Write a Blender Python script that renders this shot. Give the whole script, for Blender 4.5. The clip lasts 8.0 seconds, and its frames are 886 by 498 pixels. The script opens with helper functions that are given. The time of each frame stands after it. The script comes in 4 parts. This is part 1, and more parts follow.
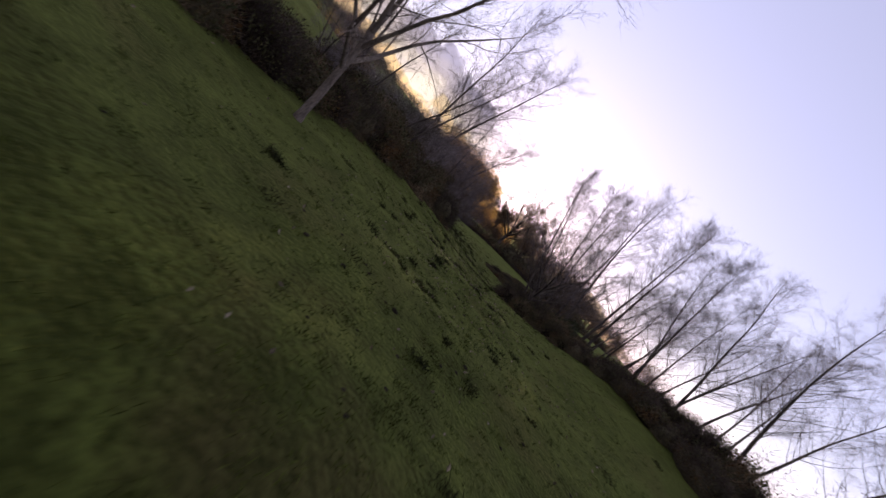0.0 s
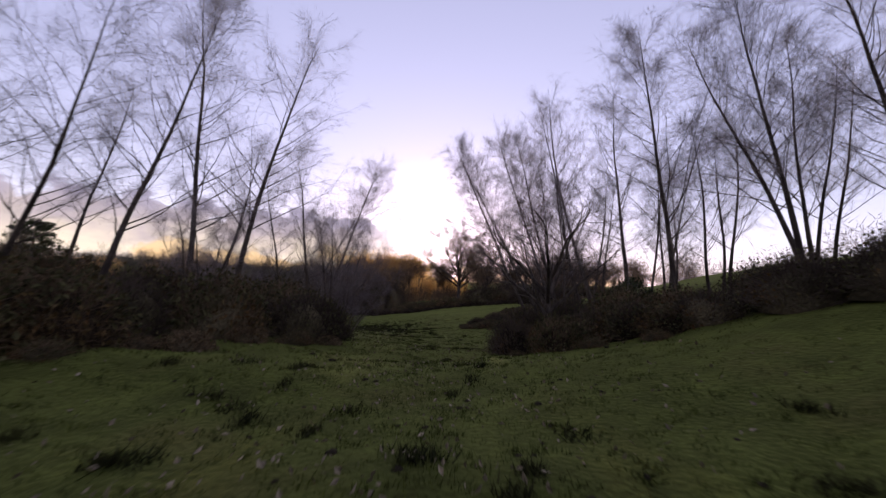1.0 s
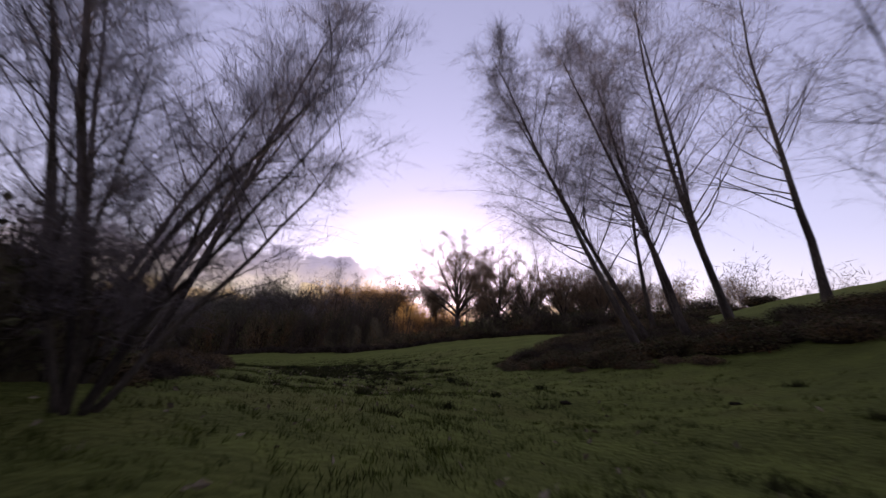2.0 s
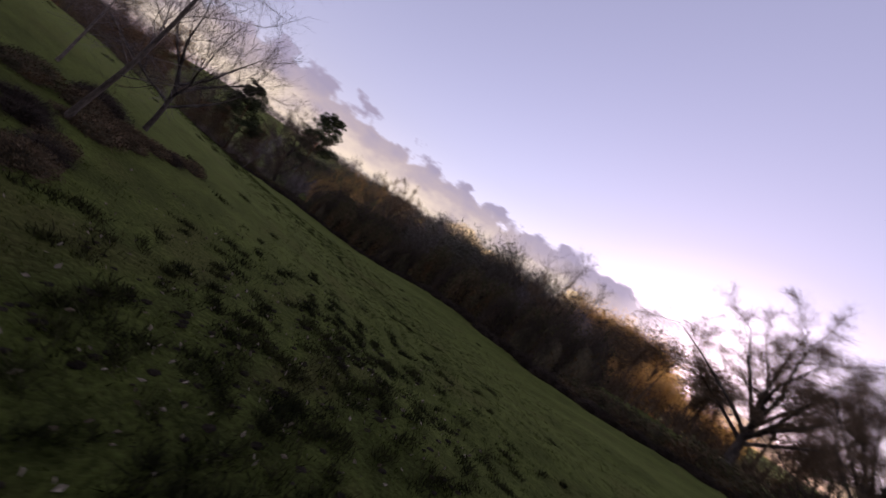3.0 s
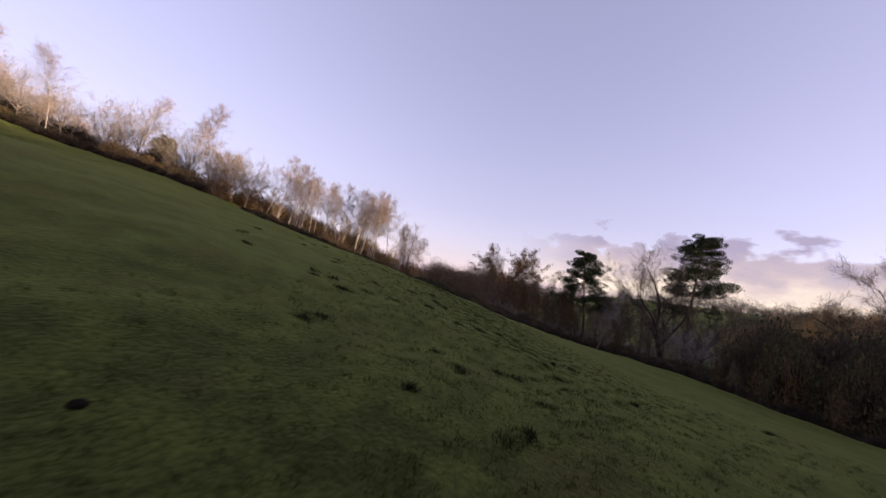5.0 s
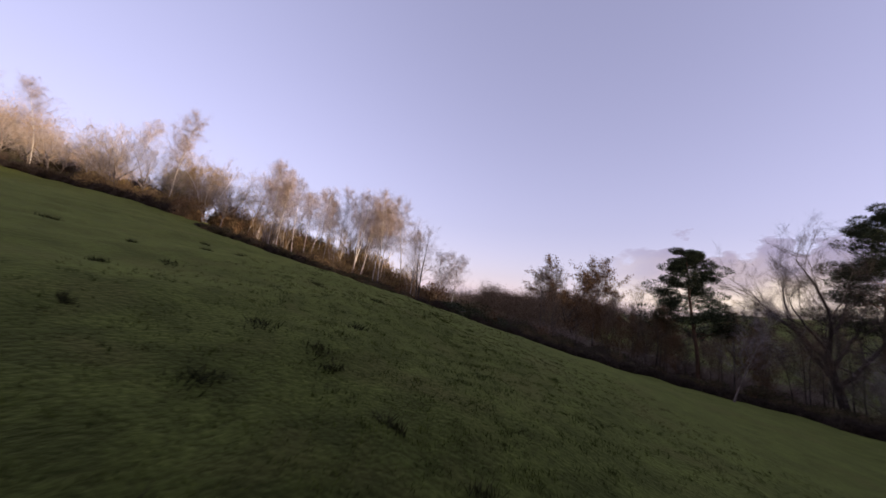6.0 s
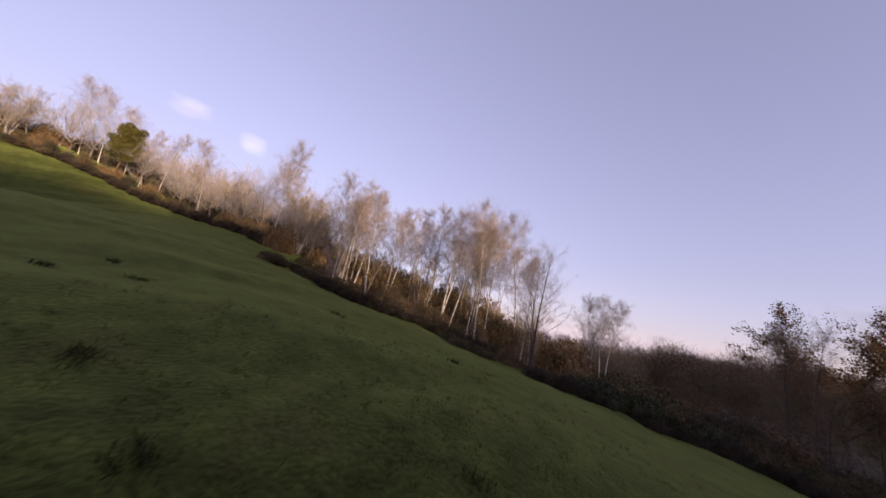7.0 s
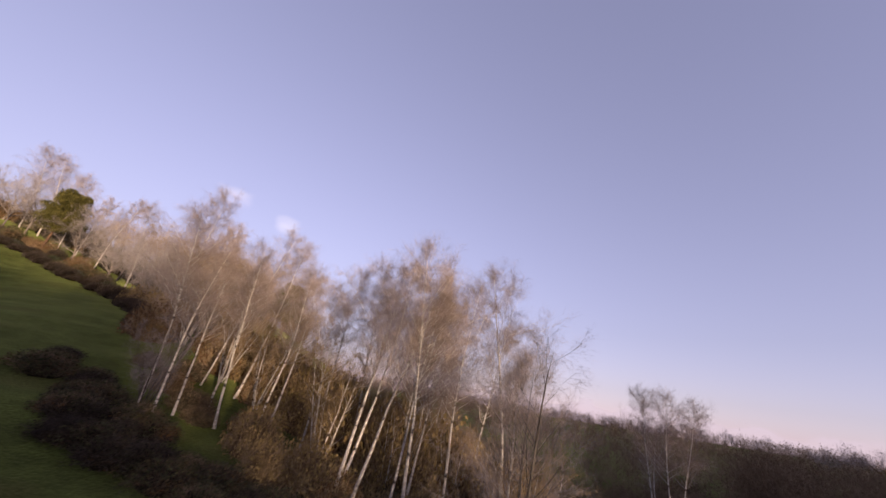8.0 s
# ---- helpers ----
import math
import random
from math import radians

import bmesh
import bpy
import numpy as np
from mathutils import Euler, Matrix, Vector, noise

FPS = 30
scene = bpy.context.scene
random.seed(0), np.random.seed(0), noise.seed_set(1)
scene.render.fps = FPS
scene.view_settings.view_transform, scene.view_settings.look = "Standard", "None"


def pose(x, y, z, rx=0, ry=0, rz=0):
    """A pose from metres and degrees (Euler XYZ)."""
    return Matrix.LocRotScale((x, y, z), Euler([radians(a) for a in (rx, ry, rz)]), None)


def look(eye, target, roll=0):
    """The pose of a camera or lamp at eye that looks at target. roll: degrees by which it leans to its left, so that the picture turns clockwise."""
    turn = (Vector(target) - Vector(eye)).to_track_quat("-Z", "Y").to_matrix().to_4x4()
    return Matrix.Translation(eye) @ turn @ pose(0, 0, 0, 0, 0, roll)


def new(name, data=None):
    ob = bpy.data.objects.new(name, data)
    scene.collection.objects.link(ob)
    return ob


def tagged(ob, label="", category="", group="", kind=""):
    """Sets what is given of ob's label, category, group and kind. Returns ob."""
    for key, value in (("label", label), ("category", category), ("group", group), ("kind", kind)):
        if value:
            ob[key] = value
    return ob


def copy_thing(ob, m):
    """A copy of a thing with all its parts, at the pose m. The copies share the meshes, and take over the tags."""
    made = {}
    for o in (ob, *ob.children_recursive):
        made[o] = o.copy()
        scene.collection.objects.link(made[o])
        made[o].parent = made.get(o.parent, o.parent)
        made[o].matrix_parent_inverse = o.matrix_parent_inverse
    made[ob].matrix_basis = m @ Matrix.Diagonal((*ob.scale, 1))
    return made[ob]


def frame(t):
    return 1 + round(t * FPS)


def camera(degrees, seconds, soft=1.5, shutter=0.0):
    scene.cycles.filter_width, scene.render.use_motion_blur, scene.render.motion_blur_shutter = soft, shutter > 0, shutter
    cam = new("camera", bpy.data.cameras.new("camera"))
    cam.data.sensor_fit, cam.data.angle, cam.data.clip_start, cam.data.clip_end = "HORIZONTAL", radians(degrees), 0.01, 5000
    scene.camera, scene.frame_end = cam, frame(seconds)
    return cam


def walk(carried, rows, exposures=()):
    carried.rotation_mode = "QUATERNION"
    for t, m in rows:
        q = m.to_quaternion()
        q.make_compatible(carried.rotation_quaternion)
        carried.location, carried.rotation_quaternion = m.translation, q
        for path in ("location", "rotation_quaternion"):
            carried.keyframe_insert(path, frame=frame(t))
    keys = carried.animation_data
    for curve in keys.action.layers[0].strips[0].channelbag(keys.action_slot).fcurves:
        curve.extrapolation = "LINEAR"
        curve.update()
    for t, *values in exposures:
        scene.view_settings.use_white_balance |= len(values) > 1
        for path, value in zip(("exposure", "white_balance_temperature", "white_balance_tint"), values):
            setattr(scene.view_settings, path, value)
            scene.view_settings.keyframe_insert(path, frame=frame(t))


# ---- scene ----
cam = camera(102.5, 8.0, soft=1.45, shutter=0.12)


# the drone's flight: seconds, eye, then yaw (to the left of +y), pitch and roll in degrees
PATH = [
    (0.0, 0.11, 0.03, 3.12, 3.4, -9.7, 50.7),
    (0.2, 0.83, 2.56, 2.83, 7.7, -5.6, 42.8),
    (0.4, 1.48, 4.91, 2.45, 10.0, 1.3, 30.8),
    (0.6, 1.89, 7.19, 2.13, 8.3, 2.3, 20.2),
    (0.8, 1.96, 9.81, 2.13, 5.6, 4.5, 9.8),
    (1.0, 1.91, 12.28, 2.12, 2.6, 6.0, 2.3),
    (1.1, 1.88, 13.53, 2.02, 1.8, 7.1, 0.8),
    (1.2, 1.89, 14.81, 1.88, 0.9, 7.5, -0.7),
    (2.3, -0.92, 31.40, 0.11, 1.7, 13.3, 4.5),
    (2.4, -0.92, 32.97, 0.16, 6.0, 12.4, 7.8),
    (2.5, -0.92, 34.50, 0.27, 11.0, 11.7, 12.8),
    (2.6, -0.83, 35.95, 0.48, 16.4, 10.1, 17.0),
    (2.7, -0.73, 37.29, 0.75, 22.8, 8.2, 21.5),
    (2.8, -0.61, 38.58, 1.03, 28.7, 5.3, 26.4),
    (3.0, -0.44, 40.99, 1.35, 41.6, -0.3, 34.5),
    (3.2, -0.72, 43.40, 1.29, 55.6, -3.0, 38.5),
    (3.5, -1.83, 46.71, 1.13, 76.3, -4.5, 40.8),
    (3.8, -3.74, 49.74, 0.82, 89.2, -2.7, 32.3),
    (4.0, -5.30, 51.54, 0.48, 92.7, -3.5, 27.2),
    (4.3, -8.04, 53.86, -0.20, 98.5, -2.5, 21.5),
    (4.5, -9.91, 55.06, -0.65, 101.8, -1.8, 18.2),
    (4.7, -11.91, 56.04, -1.08, 105.7, 1.9, 12.7),
    (5.25, -19.32, 56.65, -1.30, 111.1, 5.9, 8.3),
    (5.8, -26.85, 55.96, -1.33, 116.5, 8.7, 4.5),
    (6.0, -29.44, 55.44, -1.40, 119.8, 8.4, 5.7),
    (6.2, -31.92, 54.87, -1.30, 124.5, 7.3, 6.9),
    (6.5, -35.31, 53.78, -1.01, 133.0, 8.2, 9.5),
    (6.8, -38.50, 51.86, -0.44, 141.7, 8.9, 11.8),
    (7.0, -40.61, 50.65, -0.04, 145.0, 12.4, 9.8),
    (7.3, -43.82, 49.02, 0.58, 148.8, 19.3, 9.4),
    (7.6, -46.88, 47.11, 1.64, 149.9, 21.7, 8.9),
    (7.8, -48.68, 45.57, 2.56, 150.5, 22.3, 8.9),
    (8.0, -50.40, 44.02, 3.53, 151.3, 22.9, 9.6),
]


def aimed(x, y, z, yaw, pitch, roll):
    a, b = radians(yaw), radians(pitch)
    ahead = Vector((-math.sin(a) * math.cos(b), math.cos(a) * math.cos(b), math.sin(b)))
    eye = Vector((x, y, z))
    return look(eye, eye + ahead, roll)


walk(cam, [(row[0], aimed(*row[1:])) for row in PATH],
     exposures=[(0.0, 2.15, 6550, 4.0), (1.2, 2.00, 6500, 7.0), (2.5, 1.80, 6500, 10.0), (3.6, 1.75, 6500, 10.0), (4.6, 2.05, 6500, 10.0),
                (6.0, 1.90, 6350, 10.0), (7.0, 1.80, 6300, 10.0), (8.0, 1.65, 6200, 10.0)])

# ---------------------------------------------------------------- light
SUN_ELEVATION, SUN_AZIMUTH = 2.1, 2.0        # low winter sun, just left of +y

world = bpy.data.worlds.new("world")
scene.world = world
world.use_nodes = True
wn, wl = world.node_tree.nodes, world.node_tree.links
sky = wn.new("ShaderNodeTexSky")
sky.sky_type = "NISHITA"
sky.sun_disc = False
sky.sun_elevation, sky.sun_rotation = radians(SUN_ELEVATION), radians(-SUN_AZIMUTH)
sky.air_density, sky.dust_density, sky.ozone_density = 1.0, 0.5, 1.5
pale = wn.new("ShaderNodeHueSaturation")
pale.inputs["Saturation"].default_value = 0.55
sky_tint = wn.new("ShaderNodeMix")
sky_tint.data_type, sky_tint.blend_type = "RGBA", "MULTIPLY"
sky_tint.inputs["Factor"].default_value = 1.0
sky_tint.inputs["B"].default_value = (1.13, 1.0, 1.40, 1)
wl.new(sky.outputs["Color"], pale.inputs["Color"])
thin = wn.new("ShaderNodeGamma")          # gamma that compresses the sky's brightness towards the sun
thin.inputs["Gamma"].default_value = 0.68
wl.new(pale.outputs["Color"], thin.inputs["Color"])
wl.new(thin.outputs["Color"], sky_tint.inputs["A"])
wl.new(sky_tint.outputs["Result"], wn["Background"].inputs["Color"])
wn["Background"].inputs["Strength"].default_value = 0.15

sun = new("sun", bpy.data.lights.new("sun", "SUN"))
sun.data.energy, sun.data.angle, sun.data.color = 2.5, radians(0.6), (1.0, 0.75, 0.52)
sa, se = radians(SUN_AZIMUTH), radians(SUN_ELEVATION)
sun.matrix_world = look((0, 60, 60), (math.sin(sa) * 50, 60 - math.cos(sa) * 50, 60 - math.tan(se) * 50))


# ---------------------------------------------------------------- materials
def material(name, dark, light, scale=4.0, fine=30.0, rough=0.9, bump=0.4, third=None, stretch=(1, 1, 1),
             third_at=0.55, vary=0.25, spec=0.06, island=False, grain_depth=0.4):
    """Two tones mixed by broad and fine noise, a third in patches, fine relief, and a shift of value from thing to thing."""
    m = bpy.data.materials.new(name)
    m.use_nodes = True
    n, l = m.node_tree.nodes, m.node_tree.links
    bsdf = n["Principled BSDF"]
    bsdf.inputs["Roughness"].default_value = rough
    bsdf.inputs["Specular IOR Level"].default_value = spec
    place = n.new("ShaderNodeTexCoord")
    mapping = n.new("ShaderNodeMapping")
    mapping.inputs["Scale"].default_value = stretch
    l.new(place.outputs["Object"], mapping.inputs["Vector"])

    def noise_node(s, detail):
        t = n.new("ShaderNodeTexNoise")
        t.inputs["Scale"].default_value, t.inputs["Detail"].default_value = s, detail
        l.new(mapping.outputs["Vector"], t.inputs["Vector"])
        return t

    def ramp(source, a, b):
        r = n.new("ShaderNodeMapRange")
        r.inputs["From Min"].default_value, r.inputs["From Max"].default_value = a, b
        l.new(source, r.inputs["Value"])
        return r.outputs["Result"]

    def mix(factor, a, b, kind="MIX"):
        x = n.new("ShaderNodeMix")
        x.data_type, x.blend_type = "RGBA", kind
        for sock, value in ((x.inputs["Factor"], factor), (x.inputs["A"], a), (x.inputs["B"], b)):
            if isinstance(value, (tuple, float, int)):
                sock.default_value = (*value, 1) if isinstance(value, tuple) else value
            else:
                l.new(value, sock)
        return x.outputs["Result"]

    broad, small = noise_node(scale, 4.0), noise_node(fine, 6.0)
    colour = mix(ramp(broad.outputs["Fac"], 0.35, 0.65), dark, light)
    if third:
        patch = noise_node(scale * 0.37, 5.0)
        colour = mix(ramp(patch.outputs["Fac"], third_at, third_at + 0.12), colour, third)
    grain = ramp(small.outputs["Fac"], 0.25, 0.75)
    value = n.new("ShaderNodeMapRange")
    value.inputs["To Min"].default_value, value.inputs["To Max"].default_value = 1 - grain_depth, 1 + grain_depth
    l.new(grain, value.inputs["Value"])
    colour = mix(1.0, colour, value.outputs["Result"], "MULTIPLY")
    if island:
        pick = n.new("ShaderNodeNewGeometry").outputs["Random Per Island"]
    else:
        pick = n.new("ShaderNodeObjectInfo").outputs["Random"]
    shade = n.new("ShaderNodeMapRange")
    shade.inputs["To Min"].default_value, shade.inputs["To Max"].default_value = 1 - vary, 1 + vary
    l.new(pick, shade.inputs["Value"])
    colour = mix(1.0, colour, shade.outputs["Result"], "MULTIPLY")
    l.new(colour, bsdf.inputs["Base Color"])
    if bump:
        relief = n.new("ShaderNodeBump")
        relief.inputs["Strength"].default_value = bump
        relief.inputs["Distance"].default_value = 0.05
        l.new(small.outputs["Fac"], relief.inputs["Height"])
        l.new(relief.outputs["Normal"], bsdf.inputs["Normal"])
    return m


M_GROUND = material("pasture", (0.010, 0.013, 0.003), (0.040, 0.049, 0.010), 1.1, 11.0, 0.95, 0.55,
                    third=(0.031, 0.027, 0.009), third_at=0.55, vary=0.0, spec=0.02, grain_depth=0.75)
for sheen_name, sheen_value in (("Sheen Weight", 0.33), ("Sheen Roughness", 0.5)):
    M_GROUND.node_tree.nodes["Principled BSDF"].inputs[sheen_name].default_value = sheen_value
M_GROUND.node_tree.nodes["Principled BSDF"].inputs["Sheen Tint"].default_value = (0.54, 0.60, 0.17, 1)
M_GRASS = material("grass_blades", (0.025, 0.032, 0.006), (0.062, 0.074, 0.014), 0.5, 3.0, 0.8, 0.0,
                   third=(0.085, 0.076, 0.028), third_at=0.60, vary=0.6, spec=0.03, island=True)
M_TUSSOCK = material("rough_grass", (0.017, 0.019, 0.007), (0.042, 0.043, 0.014), 1.0, 8.0, 0.9, 0.0, vary=0.4, island=True)
M_LITTER = material("fallen_leaves", (0.11, 0.085, 0.05), (0.27, 0.225, 0.155), 2.0, 12.0, 0.8, 0.0, vary=0.4, island=True)
M_BARK = material("dark_bark", (0.045, 0.036, 0.030), (0.115, 0.095, 0.075), 3.0, 26.0, 0.95, 0.9, stretch=(1, 1, 0.25))
M_PALE = material("pale_bark", (0.13, 0.105, 0.085), (0.27, 0.22, 0.18), 3.0, 24.0, 0.9, 0.7, stretch=(1, 1, 0.3))
M_BIRCH = material("birch_bark", (0.36, 0.31, 0.26), (0.56, 0.50, 0.43), 2.5, 14.0, 0.75, 0.5,
                   third=(0.06, 0.048, 0.040), third_at=0.54, stretch=(1.2, 1.2, 3.5))
M_TWIG = material("birch_twigs", (0.190, 0.140, 0.112), (0.310, 0.238, 0.196), 1.0, 8.0, 0.85, 0.0, vary=0.2)
M_TWIG_GREY = material("grey_twigs", (0.14, 0.116, 0.112), (0.25, 0.210, 0.200), 1.0, 8.0, 0.9, 0.0, vary=0.25)
# darkened so the colour itself carries twigs seen against the light
M_TWIG_DARK = material("dark_twigs", (0.048, 0.036, 0.028), (0.100, 0.076, 0.058), 1.0, 8.0, 0.9, 0.0, vary=0.25)
M_TWIG_BROWN = material("brown_twigs", (0.105, 0.072, 0.044), (0.200, 0.140, 0.086), 1.0, 8.0, 0.9, 0.0, vary=0.25)
M_TWIG_PALE = material("pale_twigs", (0.230, 0.190, 0.170), (0.350, 0.300, 0.270), 1.0, 8.0, 0.85, 0.0, vary=0.2)
M_TWIG_WOOD = material("wood_twigs", (0.060, 0.055, 0.039), (0.124, 0.112, 0.080), 1.0, 8.0, 0.9, 0.0, vary=0.25)
M_TWIG_GOLD = material("ochre_twigs", (0.17, 0.115, 0.062), (0.30, 0.21, 0.125), 1.0, 8.0, 0.85, 0.0, vary=0.25)
def translucent(mat, colour, share):
    """Dry leaves let the low light through."""
    n, l = mat.node_tree.nodes, mat.node_tree.links
    leaf, both = n.new("ShaderNodeBsdfTranslucent"), n.new("ShaderNodeMixShader")
    leaf.inputs["Color"].default_value, both.inputs[0].default_value = (*colour, 1), share
    l.new(n["Principled BSDF"].outputs[0], both.inputs[1])
    l.new(leaf.outputs[0], both.inputs[2])
    l.new(both.outputs[0], n["Material Output"].inputs["Surface"])
    return mat


M_DRYLEAF = translucent(material("dry_oak_leaves", (0.16, 0.10, 0.045), (0.28, 0.185, 0.085), 1.0, 8.0, 0.85, 0.0, vary=0.3), (0.62, 0.38, 0.13), 0.6)
M_BRUSH = material("bramble_mass", (0.046, 0.039, 0.022), (0.100, 0.082, 0.046), 2.2, 16.0, 0.95, 1.0, vary=0.3)
# near-black: the shade inside hedge bottoms is put into this colour
M_BRUSH_SHADE = material("shaded_thorn_mass", (0.011, 0.008, 0.005), (0.028, 0.020, 0.012), 2.2, 16.0, 0.95, 1.0, vary=0.3)
M_BRUSH_GOLD = material("ochre_thicket", (0.085, 0.056, 0.026), (0.160, 0.108, 0.052), 2.2, 16.0, 0.95, 1.0, vary=0.3)
M_LEAF = material("bramble_leaves", (0.040, 0.042, 0.018), (0.094, 0.082, 0.036), 3.0, 14.0, 0.7, 0.0,
                  third=(0.095, 0.052, 0.020), third_at=0.52, vary=0.4, island=True)
# bramble leaves darkened to paint the shade at the hedge foot
M_LEAF_SHADE = material("shaded_bramble_leaves", (0.016, 0.013, 0.008), (0.040, 0.030, 0.018), 3.0, 14.0, 0.8, 0.0, vary=0.4, island=True)
M_RUSSET = material("russet_leaves", (0.085, 0.046, 0.020), (0.165, 0.094, 0.042), 3.0, 14.0, 0.8, 0.0, vary=0.4, island=True)
M_GOLD = material("ochre_leaves", (0.16, 0.110, 0.042), (0.29, 0.200, 0.085), 3.0, 14.0, 0.8, 0.0, vary=0.4, island=True)
M_BRACKEN = material("dead_bracken", (0.060, 0.043, 0.023), (0.125, 0.090, 0.050), 2.0, 12.0, 0.9, 0.0, vary=0.4, island=True)
M_NEEDLE = material("pine_needles", (0.022, 0.029, 0.013), (0.056, 0.064, 0.030), 2.0, 10.0, 0.7, 0.0, vary=0.4, island=True)
M_YEW = material("evergreen_sprays", (0.060, 0.055, 0.014), (0.130, 0.110, 0.030), 2.0, 10.0, 0.7, 0.0, vary=0.4, island=True)
M_PINEBARK = material("pine_bark", (0.075, 0.045, 0.030), (0.190, 0.110, 0.065), 3.0, 22.0, 0.9, 0.9, stretch=(1, 1, 0.35))
M_SOIL = material("molehill_soil", (0.016, 0.013, 0.008), (0.036, 0.028, 0.018), 6.0, 30.0, 0.95, 1.0)

# ---------------------------------------------------------------- the lie of the land
LAND = (0.64, -9.51, -2.1, -3.62, 6.35, 1.11, 0.45, -1.78, 7.35, 1.87, 1.27, 0.04, -3.6, -11.63, 19.06, -7.8, 0.37, 0.48, 11.59, -7.73, -5.55, -0.63, 15.5, -9.92, -0.87, 3.35, 1.71, 2.21)


SWELLS = (
    (0, 0.01, -0.05, -0.33, 2.99, 4.46, 1.34, 0.2),
    (0, 0.14, 0.89, 0.31, -1.33, -1.61, -0.36, 0.2),
    (-0.04, -0.05, 1.19, 1.5, -2.4, -0.68, 1.29, 0.83),
    (0.16, 0.07, 0.03, -0.3, 1.9, 2.14, -2.44, 1.46),
    (0.53, -0.32, 0.19, 1.01, 0.81, -1.41, -0.17, 1.76),
    (-0, -0.49, -0.03, -1.01, -0.94, 0.33, 1.71, -1.29),
    (0.19, 0.84, 0.62, -0.26, 2.07, -0.56, 2.09, -0.83),
    (0.11, 0.33, 0.12, -0.02, 1.61, 1.43, 1.99, 0.43),
)   # rises and hollows on a coarse field grid, fitted to the camera's view


def held(v, low, high, soft=12.0):
    """v between low and high, eased into the limits."""
    mid, half = (low + high) / 2, (high - low) / 2
    u = v - mid
    s = np.abs(u)
    return mid + np.sign(u) * np.where(s < half - soft, s, half - soft + 2 * soft * np.tanh((s - half + soft) / (2 * soft)))


def land(x, y):
    """The height of the hillside: a smooth slope near by, gently rising hills far off."""
    x, y = np.asarray(x, float), np.asarray(y, float)
    u, v = (held(x, -105, 16, 9.0) + 30) / 70, (held(y, -30, 96) - 30) / 65
    powers = [(i, j) for i in range(7) for j in range(7 - i)]
    z = sum(c * u ** i * v ** j for c, (i, j) in zip(LAND, powers))
    for j, line in enumerate(SWELLS):
        for i, rise in enumerate(line):
            z = z + rise * np.exp(-((x + 84 - 15 * i) ** 2 + (y + 22 - 16 * j) ** 2) / 312.5)
    z = z + 2.4 * np.exp(-((x + 23) ** 2 + (y + 9) ** 2) / 300) + 1.5 * np.exp(-((x - 14) ** 2 + (y - 21) ** 2) / 80)
    z = z - 1.25 * np.exp(-((x + 32) ** 2 + (y - 36) ** 2) / 110) - 0.4 * np.exp(-((x + 50) ** 2 + (y - 29) ** 2) / 160) - 0.45 * np.exp(-((x + 8) ** 2 + (y - 64) ** 2) / 200)
    # far rise added to hold low sun off the upper field
    z = z + 6.0 * np.exp(-((x + 28) / 42) ** 2 - ((y - 430) / 90) ** 2)
    d = np.hypot(x + 30, y - 35)
    far = np.clip((d - 105) / 500, 0, 1)
    return z + 11 * far * far * (3 - 2 * far)


WAVES = [(random.uniform(0, 6.28), 2 * math.pi / random.uniform(0.9, 7.0), random.uniform(0, 6.28)) for _ in range(14)]


def hummocks(x, y):
    x, y = np.asarray(x, float), np.asarray(y, float)
    return sum(0.018 * np.sin(k * (x * math.cos(a) + y * math.sin(a)) + p) for a, k, p in WAVES)


def ground_z(x, y):
    return float(land(x, y) + hummocks(x, y))


def spread(fine_low, fine_high, step, reach):
    inner = np.arange(fine_low, fine_high + step / 2, step)
    out = [step]
    while sum(out) < reach:
        out.append(out[-1] * 1.16)
    grow = np.cumsum(out)
    return np.concatenate([fine_low - grow[::-1], inner, fine_high + grow])


def mesh_from(name, verts, faces, mat, smooth=True):
    me = bpy.data.meshes.new(name)
    me.from_pydata(verts, [], faces)
    me.materials.append(mat)
    if smooth:
        me.shade_smooth()
    return me


def mesh_of_triangles(name, tri, mat):
    """A mesh from an array of loose triangles (n, 3, 3)."""
    tri = np.asarray(tri, np.float32)
    n = len(tri)
    me = bpy.data.meshes.new(name)
    me.vertices.add(n * 3)
    me.vertices.foreach_set("co", tri.reshape(-1))
    me.loops.add(n * 3)
    me.loops.foreach_set("vertex_index", np.arange(n * 3, dtype=np.int32))
    me.polygons.add(n)
    me.polygons.foreach_set("loop_start", np.arange(0, n * 3, 3, dtype=np.int32))
    me.update(calc_edges=True)
    me.materials.append(mat)
    return me


gx, gy = spread(-86, 26, 0.7, 2600), spread(-30, 92, 0.7, 2600)
GX, GY = np.meshgrid(gx, gy)
GZ = land(GX, GY) + hummocks(GX, GY)
cols = len(gx)
quads = [(r * cols + c, r * cols + c + 1, (r + 1) * cols + c + 1, (r + 1) * cols + c)
         for r in range(len(gy) - 1) for c in range(cols - 1)]
ground = new("ground", mesh_from("ground", np.stack([GX, GY, GZ], -1).reshape(-1, 3).tolist(), quads, M_GROUND))
tagged(ground, "sloping rough green pasture with worn brownish patches", "ground", kind="structure")


